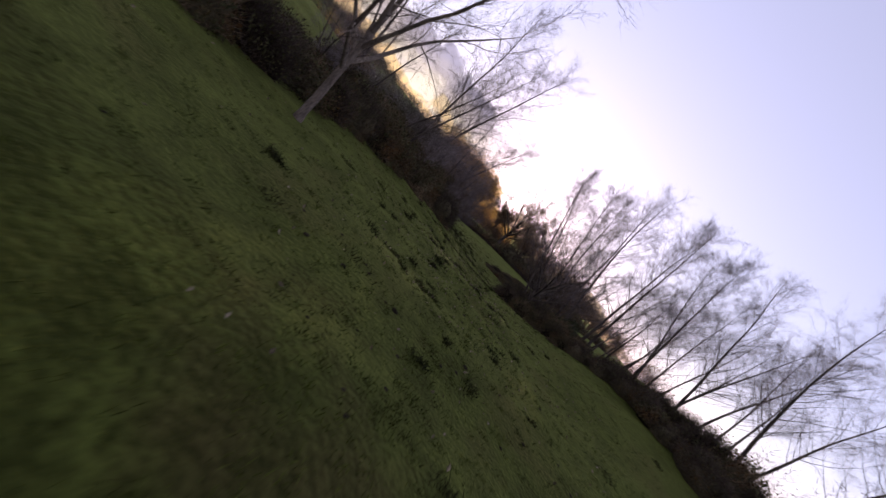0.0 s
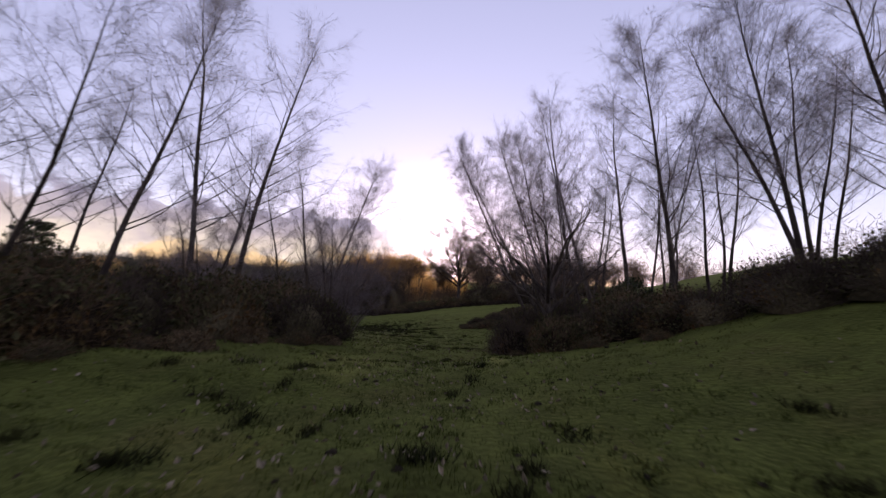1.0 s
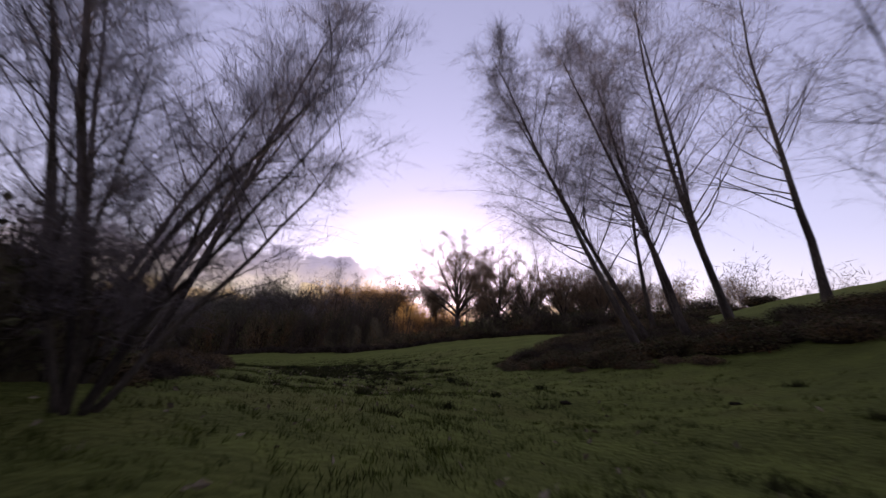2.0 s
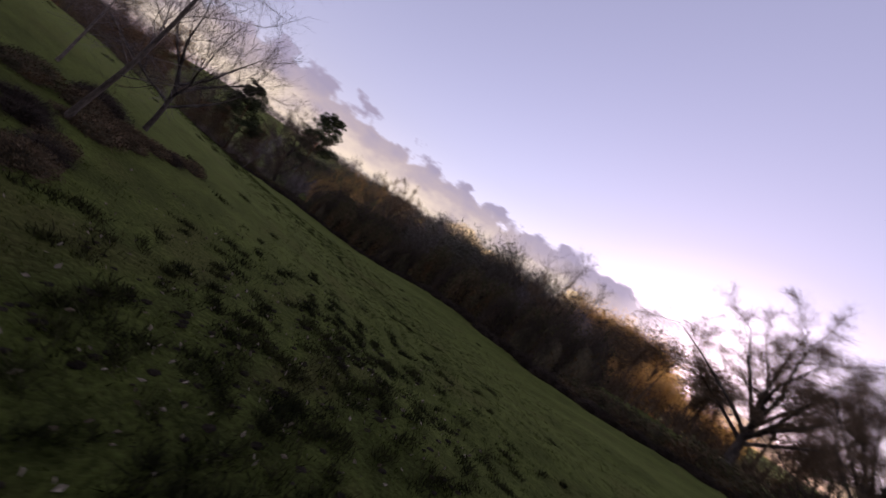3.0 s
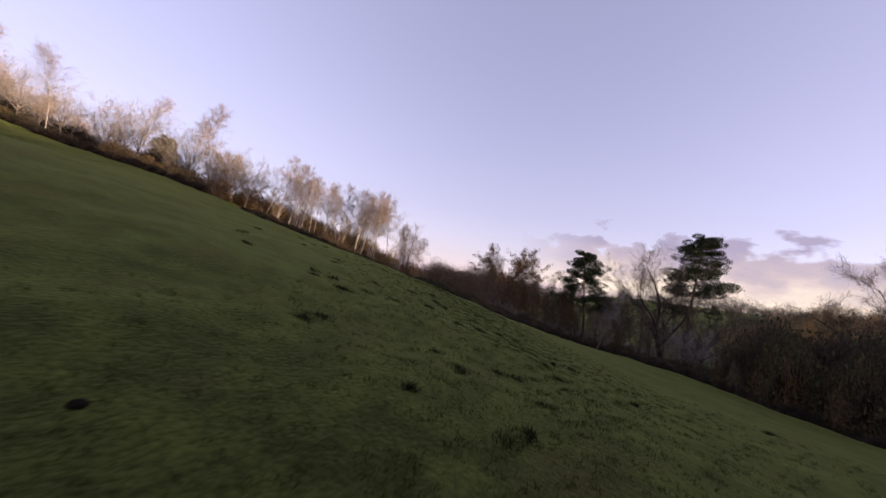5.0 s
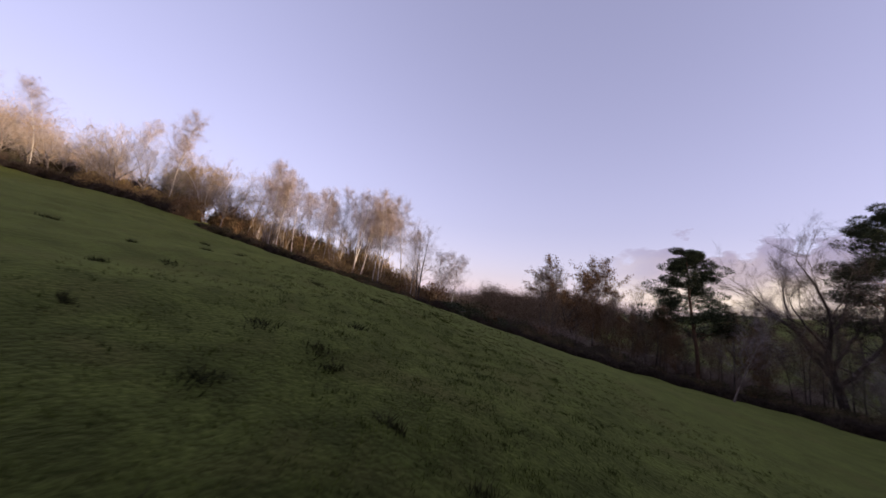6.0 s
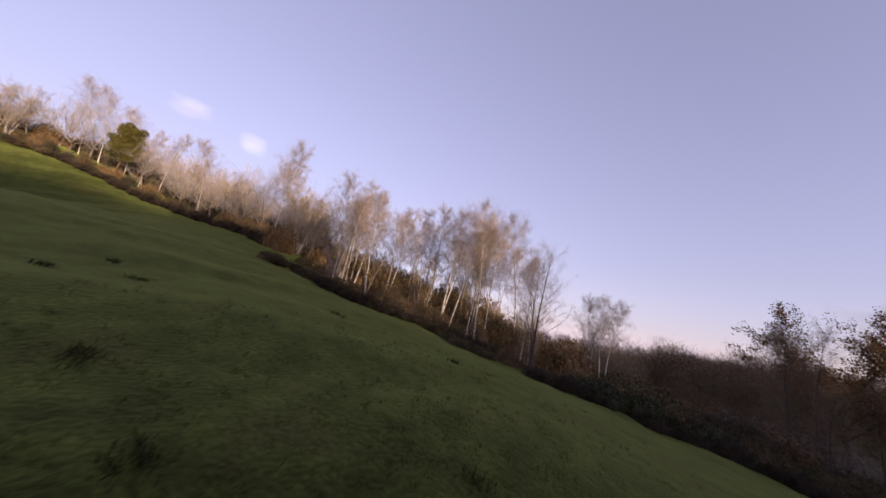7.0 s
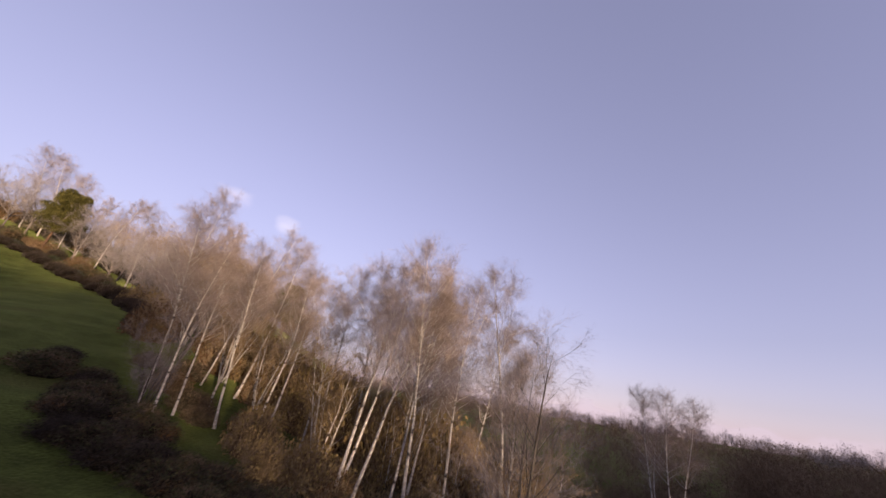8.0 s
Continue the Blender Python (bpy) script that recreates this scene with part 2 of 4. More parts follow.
# ---------------------------------------------------------------- growing things
def tube(V, F, pts, radii, sides):
    pts = np.asarray(pts, float)
    base = len(V)
    ahead = np.gradient(pts, axis=0)
    for p, d, r in zip(pts, ahead, radii):
        d = d / (np.linalg.norm(d) + 1e-9)
        a = np.cross(d, (0.31, 0.87, 0.38) if abs(d[2]) > 0.8 else (0, 0, 1))
        a /= np.linalg.norm(a) + 1e-9
        b = np.cross(d, a)
        for k in range(sides):
            w = 2 * math.pi * k / sides
            V.append(tuple(p + r * (math.cos(w) * a + math.sin(w) * b)))
    for i in range(len(pts) - 1):
        for k in range(sides):
            k2 = (k + 1) % sides
            F.append((base + i * sides + k, base + i * sides + k2, base + (i + 1) * sides + k2, base + (i + 1) * sides + k))
    F.append(tuple(base + (len(pts) - 1) * sides + k for k in range(sides)))


def curve(rng, start, way, length, steps, bend, up):
    """A wandering line; up > 0 turns it upwards on its way, < 0 lets it hang."""
    p, d = np.array(start, float), np.array(way, float)
    d /= np.linalg.norm(d)
    line = [p.copy()]
    for _ in range(steps):
        d = d + rng.normal(0, bend, 3) + np.array((0, 0, up))
        d /= np.linalg.norm(d)
        p = p + d * length / steps
        line.append(p.copy())
    return np.array(line)


def spikes(rng, origins, ways, lengths, width):
    """Thin twigs as slender three-sided cones, all at once: loose triangles."""
    n = len(origins)
    d = ways / (np.linalg.norm(ways, axis=1, keepdims=True) + 1e-9)
    a = np.cross(d, rng.normal(0, 1, (n, 3)))
    a /= np.linalg.norm(a, axis=1, keepdims=True) + 1e-9
    b = np.cross(d, a)
    tip = origins + d * lengths[:, None]
    w = np.broadcast_to(np.asarray(width, float), (n,))[:, None]
    ring = [origins + w * (math.cos(k) * a + math.sin(k) * b) for k in (0, 2.094, 4.189)]
    return np.concatenate([np.stack([ring[i], ring[(i + 1) % 3], tip], 1) for i in range(3)])


def slivers(rng, origins, ways, lengths, width):
    """The finest twigs, a few millimetres thick: one slender triangle each."""
    n = len(origins)
    d = ways / (np.linalg.norm(ways, axis=1, keepdims=True) + 1e-9)
    a = np.cross(d, rng.normal(0, 1, (n, 3)))
    a /= np.linalg.norm(a, axis=1, keepdims=True) + 1e-9
    return np.stack([origins - a * width, origins + a * width, origins + d * lengths[:, None]], 1)


def flakes(rng, centres, size):
    """Small folded leaves: two triangles that share a bent midrib."""
    n = len(centres)
    d = rng.normal(0, 1, (n, 3))
    d /= np.linalg.norm(d, axis=1, keepdims=True)
    a = np.cross(d, rng.normal(0, 1, (n, 3)))
    a /= np.linalg.norm(a, axis=1, keepdims=True)
    c = np.cross(d, a)
    s = (size * rng.uniform(0.6, 1.4, n))[:, None]
    foot, tip = centres - d * s, centres + d * s
    one, two = centres + a * s * 0.55 + c * s * 0.2, centres - a * s * 0.55 + c * s * 0.2
    return np.concatenate([np.stack([foot, one, tip], 1), np.stack([foot, tip, two], 1)])


def part(name, me, parent, label=""):
    ob = new(name, me)
    ob.parent = parent
    if label:
        ob["label"] = label
    return ob


def along(line, t):
    f = t * (len(line) - 1)
    i = min(int(f), len(line) - 2)
    return line[i] + (line[i + 1] - line[i]) * (f - i), line[i + 1] - line[i]


def grow_tree(name, seed, height, girth, habit, bark, twig_mat, twigs=14, leaf_mat=None, leaves=0, leaf_size=0.05):
    """A bare tree: trunk, main limbs or stems as parts of their own, side branches, fine crown, and dead leaves if it keeps any."""
    rng = np.random.default_rng(seed)
    root = new(name)
    bV, bF, cV, cF, limbs = [], [], [], [], []

    def wood(part_name, pts, radii, sides):
        V, F = [], []
        tube(V, F, pts, radii, sides)
        part(part_name, mesh_from(part_name, V, F, bark), root)

    airy = habit in ("birch", "silver")
    if airy:
        trunk = curve(rng, (0, 0, -0.25), (rng.normal(0, 0.05), rng.normal(0, 0.05), 1), height, 12, 0.035, 0.01)
        wood("trunk", trunk, [girth * (1.25 if i == 0 else 1 - 0.93 * (i / 12) ** 0.9) for i in range(13)], 7)
        low = 0.44 if habit == "silver" else 0.24          # silver birches have bare lower trunks
        for i in range(34):
            t = low + (0.98 - low) * (i + rng.uniform(0, 1)) / 34
            p, d = along(trunk, t)
            w = rng.uniform(0, 6.28)
            rise = 0.55 + 0.9 * t
            length = height * (0.30 * (1 - t) ** 0.7 + 0.06) * rng.uniform(0.7, 1.25)
            limbs.append((curve(rng, p, (math.cos(w), math.sin(w), rise), length, 6, 0.10, 0.02), girth * 0.26 * (1.1 - t)))
    elif habit == "oak":
        trunk = curve(rng, (0, 0, -0.25), (rng.normal(0, 0.08), rng.normal(0, 0.08), 1), height * 0.38, 6, 0.05, 0.0)
        wood("trunk", trunk, [girth * (1.35 if i == 0 else 1 - 0.05 * i) for i in range(7)], 8)
        for i in range(7):
            p, d = along(trunk, 0.55 + 0.45 * i / 6)
            w = i * 2.4 + rng.uniform(-0.4, 0.4)
            main = curve(rng, p, (math.cos(w) * 0.95, math.sin(w) * 0.95, rng.uniform(0.5, 1.1) + 0.12 * i), height * rng.uniform(0.50, 0.68), 8, 0.13, 0.035)
            wood("limb", main, [girth * 0.60 * (1 - 0.87 * k / 8) for k in range(9)], 6)
            for j in range(8):
                q, e = along(main, 0.18 + 0.80 * j / 7)
                side = e / np.linalg.norm(e) + rng.normal(0, 0.65, 3) + np.array((0, 0, 0.2))
                limbs.append((curve(rng, q, side, height * rng.uniform(0.16, 0.34), 6, 0.14, 0.03), girth * 0.18 * (1.1 - 0.1 * j)))
    elif habit == "dome":
        trunk = curve(rng, (0, 0, -0.25), (0.03, 0.02, 1), height * 0.34, 6, 0.04, 0.0)
        wood("trunk", trunk, [girth * (1.35 if i == 0 else 1 - 0.06 * i) for i in range(7)], 8)
        for i in range(13):
            w, up = i * 2.4 + rng.uniform(-0.3, 0.3), ((i + 0.5) / 13) ** 0.8
            p, d = along(trunk, 0.5 + 0.5 * i / 12)
            flat = math.sqrt(1 - up * up)
            tip = np.array((math.cos(w) * flat * 0.40, math.sin(w) * flat * 0.40, 0.50 + 0.42 * up)) * height * rng.uniform(0.90, 1.02)
            main = curve(rng, p, tip - p, np.linalg.norm(tip - p), 8, 0.07, 0.0)
            wood("limb", main, [girth * 0.50 * (1 - 0.88 * k / 8) for k in range(9)], 6)
            for j in range(7):
                q, e = along(main, 0.25 + 0.72 * j / 6)
                side = e / np.linalg.norm(e) + rng.normal(0, 0.7, 3)
                limbs.append((curve(rng, q, side, height * rng.uniform(0.11, 0.19), 6, 0.12, 0.0), girth * 0.15 * (1.1 - 0.1 * j)))
    elif habit == "stems":
        for i in range(6):
            w = i * 1.05 + rng.uniform(-0.3, 0.3)
            main = curve(rng, (0.12 * math.cos(w), 0.12 * math.sin(w), -0.2), (math.cos(w) * 0.30, math.sin(w) * 0.30, 1), height * rng.uniform(0.75, 1.0), 9, 0.06, 0.02)
            wood("stem", main, [girth * 0.6 * (1 - 0.9 * k / 9) for k in range(10)], 6)
            for j in range(11):
                q, e = along(main, 0.22 + 0.76 * j / 10)
                a = rng.uniform(0, 6.28)
                limbs.append((curve(rng, q, (math.cos(a), math.sin(a), 1.0), height * rng.uniform(0.10, 0.24), 5, 0.12, 0.03), girth * 0.16 * (1.1 - 0.08 * j)))
    starts, ways = [], []
    for limb, r in limbs:
        if name == "small_oak":      # stands so near that its branches can be told apart
            wood("branch", limb, [max(r * (1 - 0.85 * k / (len(limb) - 1)), 0.006) for k in range(len(limb))], 4)
        else:
            tube(bV, bF, limb, [max(r * (1 - 0.85 * k / (len(limb) - 1)), 0.006) for k in range(len(limb))], 4)
        span = np.linalg.norm(limb[-1] - limb[0])
        for j in range(7):
            q, e = along(limb, 0.15 + 0.83 * j / 6)
            e = e / np.linalg.norm(e)
            fine = curve(rng, q, e + rng.normal(0, 0.6, 3), span * rng.uniform(0.3, 0.65), 3, 0.16, -0.03 if airy else 0.03)
            tube(cV, cF, fine, [max(r * 0.30, 0.006), max(r * 0.20, 0.0045), 0.0035, 0.0025], 3)
            for s_at in rng.uniform(0.0, 1.0, twigs):
                s, f = along(fine, s_at)
                starts.append(s)
                ways.append(f / (np.linalg.norm(f) + 1e-9))
    n = len(starts)
    starts = np.array(starts) + rng.normal(0, 0.10, (n, 3))
    ways = np.array(ways) + rng.normal(0, 0.6, (n, 3)) + (0, 0, -0.2 if airy else 0.15)
    sizes = (0.34 + 0.032 * height) * rng.uniform(0.3, 1.1, n)
    boughs = part("branchwork", mesh_from("branchwork", bV, bF, bark), root) if bV else root
    tri = slivers(rng, starts, ways, sizes, 0.0042 if habit == "dome" else 0.0025 if habit == "birch" else 0.0030)
    thick = []
    for f in cF:
        for k in range(1, len(f) - 1):
            thick.append((cV[f[0]], cV[f[k]], cV[f[k + 1]]))
    part("crown", mesh_of_triangles("crown", np.concatenate([np.array(thick), tri]), twig_mat), boughs)
    if leaf_mat:
        at = starts[rng.integers(0, n, leaves)] + rng.normal(0, 0.12, (leaves, 3))
        part("leaves", mesh_of_triangles("leaves", flakes(rng, at, leaf_size), leaf_mat), boughs)
    return root


def lump(rng, seed, segments=14, rings=8, rough=0.22):
    """An uneven dome of unit radius and height, its foot on the ground."""
    V, F = [], []
    for r in range(rings + 1):
        el = (math.pi / 2) * r / rings
        for s in range(segments):
            a = 2 * math.pi * s / segments
            p = Vector((math.cos(a) * math.cos(el), math.sin(a) * math.cos(el), math.sin(el)))
            k = 0.80 + rough * noise.noise(p * 2.1 + Vector((seed * 7.3, 0, 0))) + rough * 0.7 * noise.noise(p * 5.3 + Vector((0, seed * 3.1, 0)))
            V.append((p.x * k, p.y * k, max(p.z * k, -0.0) - (0.12 if r == 0 else 0)))
    for r in range(rings):
        for s in range(segments):
            s2 = (s + 1) % segments
            F.append((r * segments + s, r * segments + s2, (r + 1) * segments + s2, (r + 1) * segments + s))
    return V, F


def grow_bush(name, seed, core_mat, twig_mat, leaf_mat, twigs=2000, leaves=1500, leaf=0.045, reach=0.42):
    rng = np.random.default_rng(seed)
    V, F = lump(rng, seed)
    V = [(x * 0.84, y * 0.84, z * 0.84) for x, y, z in V]
    root = new(name)
    part("thicket", mesh_from("thicket", V, F, core_mat), root)
    n = twigs
    a, e = rng.uniform(0, 6.283, n), np.arcsin(rng.uniform(0.02, 1, n))
    out = np.stack([np.cos(a) * np.cos(e), np.sin(a) * np.cos(e), np.sin(e)], 1)
    part("brushwood", mesh_of_triangles("brushwood", slivers(rng, out * rng.uniform(0.45, 0.85, (n, 1)), out + rng.normal(0, 0.45, (n, 3)) + (0, 0, 0.35),
                                                     rng.uniform(0.15, reach, n), 0.006), twig_mat), root)
    n = leaves
    a, e = rng.uniform(0, 6.283, n), np.arcsin(rng.uniform(0.0, 1, n))
    out = np.stack([np.cos(a) * np.cos(e), np.sin(a) * np.cos(e), np.sin(e)], 1)
    part("leaves", mesh_of_triangles("leaves", flakes(rng, out * rng.uniform(0.55, 1.08, (n, 1)) ** 0.8, leaf), leaf_mat), root)
    return root


def grow_pine(name, seed, height, girth, needle_mat, bark, clumps=26, flat=0.42, start=0.45, width=0.34, shape=0.7):
    """A Scots pine: bare lower trunk, crooked limbs, flat plates of needles."""
    rng = np.random.default_rng(seed)
    V, F = [], []
    trunk = curve(rng, (0, 0, -0.3), (rng.normal(0, 0.04), rng.normal(0, 0.04), 1), height, 12, 0.04, 0.01)
    tube(V, F, trunk, [girth * (1.3 if i == 0 else 1 - 0.85 * i / 12) for i in range(13)], 8)
    tri = []
    for i in range(clumps):
        t = start + (0.99 - start) * i / (clumps - 1)
        p, d = along(trunk, t)
        w = i * 2.4 + rng.uniform(-0.5, 0.5)
        length = height * width * (0.16 + 0.84 * ((1.03 - t) / (1.03 - start)) ** shape) * rng.uniform(0.6, 1.1)
        limb = curve(rng, p, (math.cos(w), math.sin(w), rng.uniform(0.0, 0.45)), length, 5, 0.16, 0.05)
        tube(V, F, limb, [max(girth * 0.30 * (1.1 - t) * (1 - 0.7 * k / 5), 0.015) for k in range(6)], 5)
        for c, big in ((limb[-1], 1.0), (limb[3], 0.8), (limb[4] + rng.normal(0, 0.25, 3), 0.8)):
            size = big * (0.34 + 0.24 * length)
            n = 420
            q = rng.normal(0, 1, (n, 3))
            q /= np.linalg.norm(q, axis=1, keepdims=True)
            q *= rng.uniform(0.35, 1.0, (n, 1)) ** 0.5
            q = q * np.array((size, size, size * flat)) + np.array((0, 0, size * 0.12))
            tri.append(slivers(rng, c + q, q + rng.normal(0, 0.4, (n, 3)) * size + np.array((0, 0, size * 0.5)), rng.uniform(0.12, 0.28, n), 0.022))
    root = new(name)
    part("trunk", mesh_from("trunk", V, F, bark), root)
    part("needles", mesh_of_triangles("needles", np.concatenate(tri), needle_mat), root)
    return root


KINDS, USED = {}, {}


def kind_of(key, maker, label, category, group):
    KINDS[key] = (maker, label, category, group)


def put(key, x, y, size=1.0, tall=None, turn=None, lean=0.0, lean_to=0.0, sink=0.0, label=""):
    """One more of a kind, standing on the ground at x, y; lean in degrees towards the heading lean_to."""
    turn = random.uniform(0, 360) if turn is None else turn
    m = Matrix.Translation((x, y, ground_z(x, y) - sink))
    m = m @ Matrix.Rotation(radians(lean), 4, Vector((-math.sin(radians(lean_to)), math.cos(radians(lean_to)), 0)))
    m = m @ Matrix.Rotation(radians(turn), 4, "Z") @ Matrix.Diagonal((size, size, tall or size, 1))
    maker, text, category, group = KINDS[key]
    if key not in USED:
        ob = maker()
        tagged(ob, text, category, group)
        USED[key] = ob
        ob.matrix_basis = m
    else:
        base = USED[key]
        held_scale = base.scale.copy()
        ob = copy_thing(base, m @ Matrix.Diagonal((1 / held_scale.x, 1 / held_scale.y, 1 / held_scale.z, 1)))
    if label:
        ob["label"] = label
    return ob


def row(keys, line, gap, wide, size, tall, group_label="", sink=0.1):
    """Bushes along a line of plan points, jittered over its width."""
    line = [Vector(p) for p in line]
    for a, b in zip(line, line[1:]):
        n = max(1, round((b - a).length / gap))
        side = Vector((-(b - a).y, (b - a).x)).normalized()
        for i in range(n):
            p = a + (b - a) * ((i + random.uniform(0.2, 0.8)) / n) + side * random.uniform(-wide, wide)
            s = random.uniform(*size)
            put(random.choice(keys), p.x, p.y, s, s * random.uniform(*tall), sink=sink, label=group_label)


# ---------------------------------------------------------------- kinds
for i in range(5):
    kind_of(f"birch{i}", lambda i=i: grow_tree("birch_tree", 10 + i, 11.0 + 0.6 * i, 0.085 + 0.006 * i, "silver", M_BIRCH, M_TWIG, 44),
            "slender leafless silver birch with white trunk in a clump", "tree", "birches")
for i in range(4):
    kind_of(f"alder{i}", lambda i=i: grow_tree("bare_tree", 30 + i, 12.0 + 0.5 * i, 0.115 + 0.01 * i, "birch", M_BARK, M_TWIG_GREY, 34),
            "tall leafless dark-barked tree standing in the hedge", "tree", "bare hedge trees")
for i in range(2):
    kind_of(f"spur{i}", lambda i=i: grow_tree("bare_tree", 36 + i, 12.5, 0.12, "birch", M_BARK, M_TWIG_GREY, 62),
            "tall leafless tree with dense fine twigs beside the gap", "tree", "bare hedge trees")
for i in range(3):
    kind_of(f"oak{i}", lambda i=i: grow_tree("oak_tree", 50 + i, 9.0, 0.19, "oak", M_BARK, M_TWIG_DARK, 17),
            "leafless spreading oak with crooked dark limbs", "tree", "oaks")
for i in range(3):
    kind_of(f"brownish{i}", lambda i=i: grow_tree("hedge_tree", 96 + i, 8.5 + 0.6 * i, 0.095, "birch", M_BARK, M_TWIG_BROWN if i else M_TWIG_DARK, 30),
            "slender leafless tree with brown twigs above a dark hedge", "tree", "west hedge trees")
kind_of("pale_oak", lambda: grow_tree("oak_tree", 57, 9.5, 0.14, "oak", M_PALE, M_TWIG_DARK, 22),
        "leafless tree with pale bare trunk forking into long limbs", "tree", "oaks")
for i in range(2):
    kind_of(f"ash{i}", lambda i=i: grow_tree("young_ash", 45 + i, 9.0, 0.085, "birch", M_PALE, M_TWIG_GREY, 26),
            "slender leafless ash with a pale grey leaning trunk", "tree", "ashes")
for i in range(2):
    kind_of(f"hornbeam{i}", lambda i=i: grow_tree("hornbeam_tree", 47 + i, 7.5, 0.085, "birch", M_BARK, M_TWIG_BROWN, 26, M_RUSSET, 5200, 0.052),
            "young hornbeam keeping dry red-brown leaves in the hedge", "tree", "west hedge trees")
# blackish bushes that stand in for the shadow along hedge feet
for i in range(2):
    kind_of(f"footbush{i}", lambda i=i: grow_bush("low_bramble", 160 + i, M_BRUSH_SHADE, M_TWIG_DARK, M_LEAF_SHADE, 2200, 900, 0.038, 0.5),
            "low bramble along the hedge foot, coloured near-black to paint its shade", "bush", "hedge bushes")
for i in range(3):
    kind_of(f"pale{i}", lambda i=i: grow_tree("hedge_tree", 90 + i, 7.5, 0.11, "oak", M_PALE, M_TWIG_PALE, 26),
            "rounded leafless tree with pale bark lit by low sun", "tree", "top hedge trees")
for i in range(2):
    kind_of(f"small{i}", lambda i=i: grow_tree("small_oak", 55 + i, 6.0, 0.085, "oak", M_BARK, M_TWIG_DARK, 16),
            "small leafless oak, low branched, above the scrub", "tree", "oaks")
for i in range(2):
    kind_of(f"stems{i}", lambda i=i: grow_tree("coppiced_tree", 60 + i, 6.5, 0.10, "stems", M_BARK, M_TWIG_GREY, 30),
            "many-stemmed leafless coppiced tree rising from the scrub", "tree", "coppiced trees")
for i in range(2):
    kind_of(f"brown{i}", lambda i=i: grow_tree("beech_tree", 70 + i, 9.0, 0.17, "oak", M_BARK, M_TWIG_GOLD, 28, M_RUSSET, 26000, 0.062),
            "young beech still holding its dry russet leaves", "tree", "russet trees")
for i in range(2):
    kind_of(f"gold{i}", lambda i=i: grow_tree("sallow_tree", 80 + i, 8.0, 0.12, "stems", M_BIRCH, M_TWIG_GOLD, 30, M_GOLD, 1600, 0.06),
            "pale-stemmed sallow with ochre twigs in low sun", "tree", "sallows")
# one core in each set takes the shade-darkened colour
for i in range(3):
    kind_of(f"bramble{i}", lambda i=i: grow_bush("bramble_bush", 100 + i, M_BRUSH if i else M_BRUSH_SHADE, M_TWIG_BROWN, M_LEAF),
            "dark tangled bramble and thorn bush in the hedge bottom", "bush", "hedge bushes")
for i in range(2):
    kind_of(f"thorn{i}", lambda i=i: grow_bush("thorn_bush", 110 + i, M_BRUSH_SHADE if i else M_BRUSH, M_TWIG_DARK, M_LEAF, 3000, 900, 0.032, 0.36),
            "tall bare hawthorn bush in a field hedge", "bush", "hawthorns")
for i in range(2):
    kind_of(f"russet{i}", lambda i=i: grow_bush("russet_bush", 120 + i, M_BRUSH_GOLD, M_TWIG_GOLD, M_RUSSET, 1800, 1500, 0.04),
            "brown leafy thicket below the birches", "bush", "russet bushes")
for i in range(2):
    kind_of(f"ochre{i}", lambda i=i: grow_bush("ochre_bush", 130 + i, M_BRUSH_GOLD, M_TWIG_GOLD, M_GOLD, 1800, 1400, 0.04),
            "ochre sunlit thicket along the top hedge", "bush", "ochre bushes")
for i in range(2):
    kind_of(f"bracken{i}", lambda i=i: grow_bush("bracken_clump", 140 + i, M_BRUSH, M_TWIG_GOLD, M_BRACKEN, 1300, 1500, 0.05, 0.5),
            "low clump of dead brown bracken and brambles", "undergrowth", "bracken clumps")
for i in range(2):
    kind_of(f"holly{i}", lambda i=i: grow_bush("holly_bush", 150 + i, M_BRUSH, M_TWIG_GREY, M_NEEDLE, 300, 2200, 0.045),
            "dense dark green holly bush", "bush", "hollies")
kind_of("pine0", lambda: grow_pine("pine_tree", 200, 13.0, 0.22, M_NEEDLE, M_PINEBARK, 42, 0.44, 0.36, 0.33),
        "tall Scots pine with flat dark needle plates", "pine", "pines")
kind_of("pine1", lambda: grow_pine("pine_tree", 201, 15.0, 0.24, M_NEEDLE, M_PINEBARK, 42, 0.46, 0.45, 0.29),
        "tall Scots pine with bare lower trunk and tufted crown", "pine", "pines")
kind_of("pine2", lambda: grow_pine("pine_tree", 204, 7.6, 0.16, M_YEW, M_PINEBARK, 40, 0.75, 0.42, 0.27, 0.35),
        "short sunlit pine with rounded olive-brown crown above the top hedge", "pine", "pines")
kind_of("crooked", lambda: grow_tree("oak_tree", 58, 9.0, 0.21, "oak", M_BARK, M_TWIG_DARK, 66),
        "large leafless oak with drooping crooked limbs by the hedge", "tree", "oaks")
kind_of("dome", lambda: grow_tree("oak_tree", 59, 9.0, 0.20, "dome", M_BARK, M_TWIG_BROWN, 62),
        "large domed leafless oak against the sunset", "tree", "oaks")

# ---------------------------------------------------------------- hedge beside the first field, left of the gap
put("pale_oak", -6.3, 10.1, 0.98, turn=150, lean=4, lean_to=20, label="leafless tree with pale trunk at the field edge, forked high")
put("alder0", -8.1, 19.3, 0.66, lean=15, lean_to=10)
put("alder1", -7.7, 21.3, 0.80, lean=9, lean_to=10)
put("alder2", -9.4, 26.8, 1.04, lean=6, lean_to=10)
put("alder3", -8.5, 28.4, 1.02, lean=8, lean_to=5)
put("alder1", -8.2, 27.0, 0.62, lean=4, lean_to=30)
put("alder0", -7.7, 31.5, 0.72)
put("alder2", -6.7, 32.9, 0.80, lean=6, lean_to=-60)
put("stems0", -4.7, 30.9, 1.0, lean=8, lean_to=0)
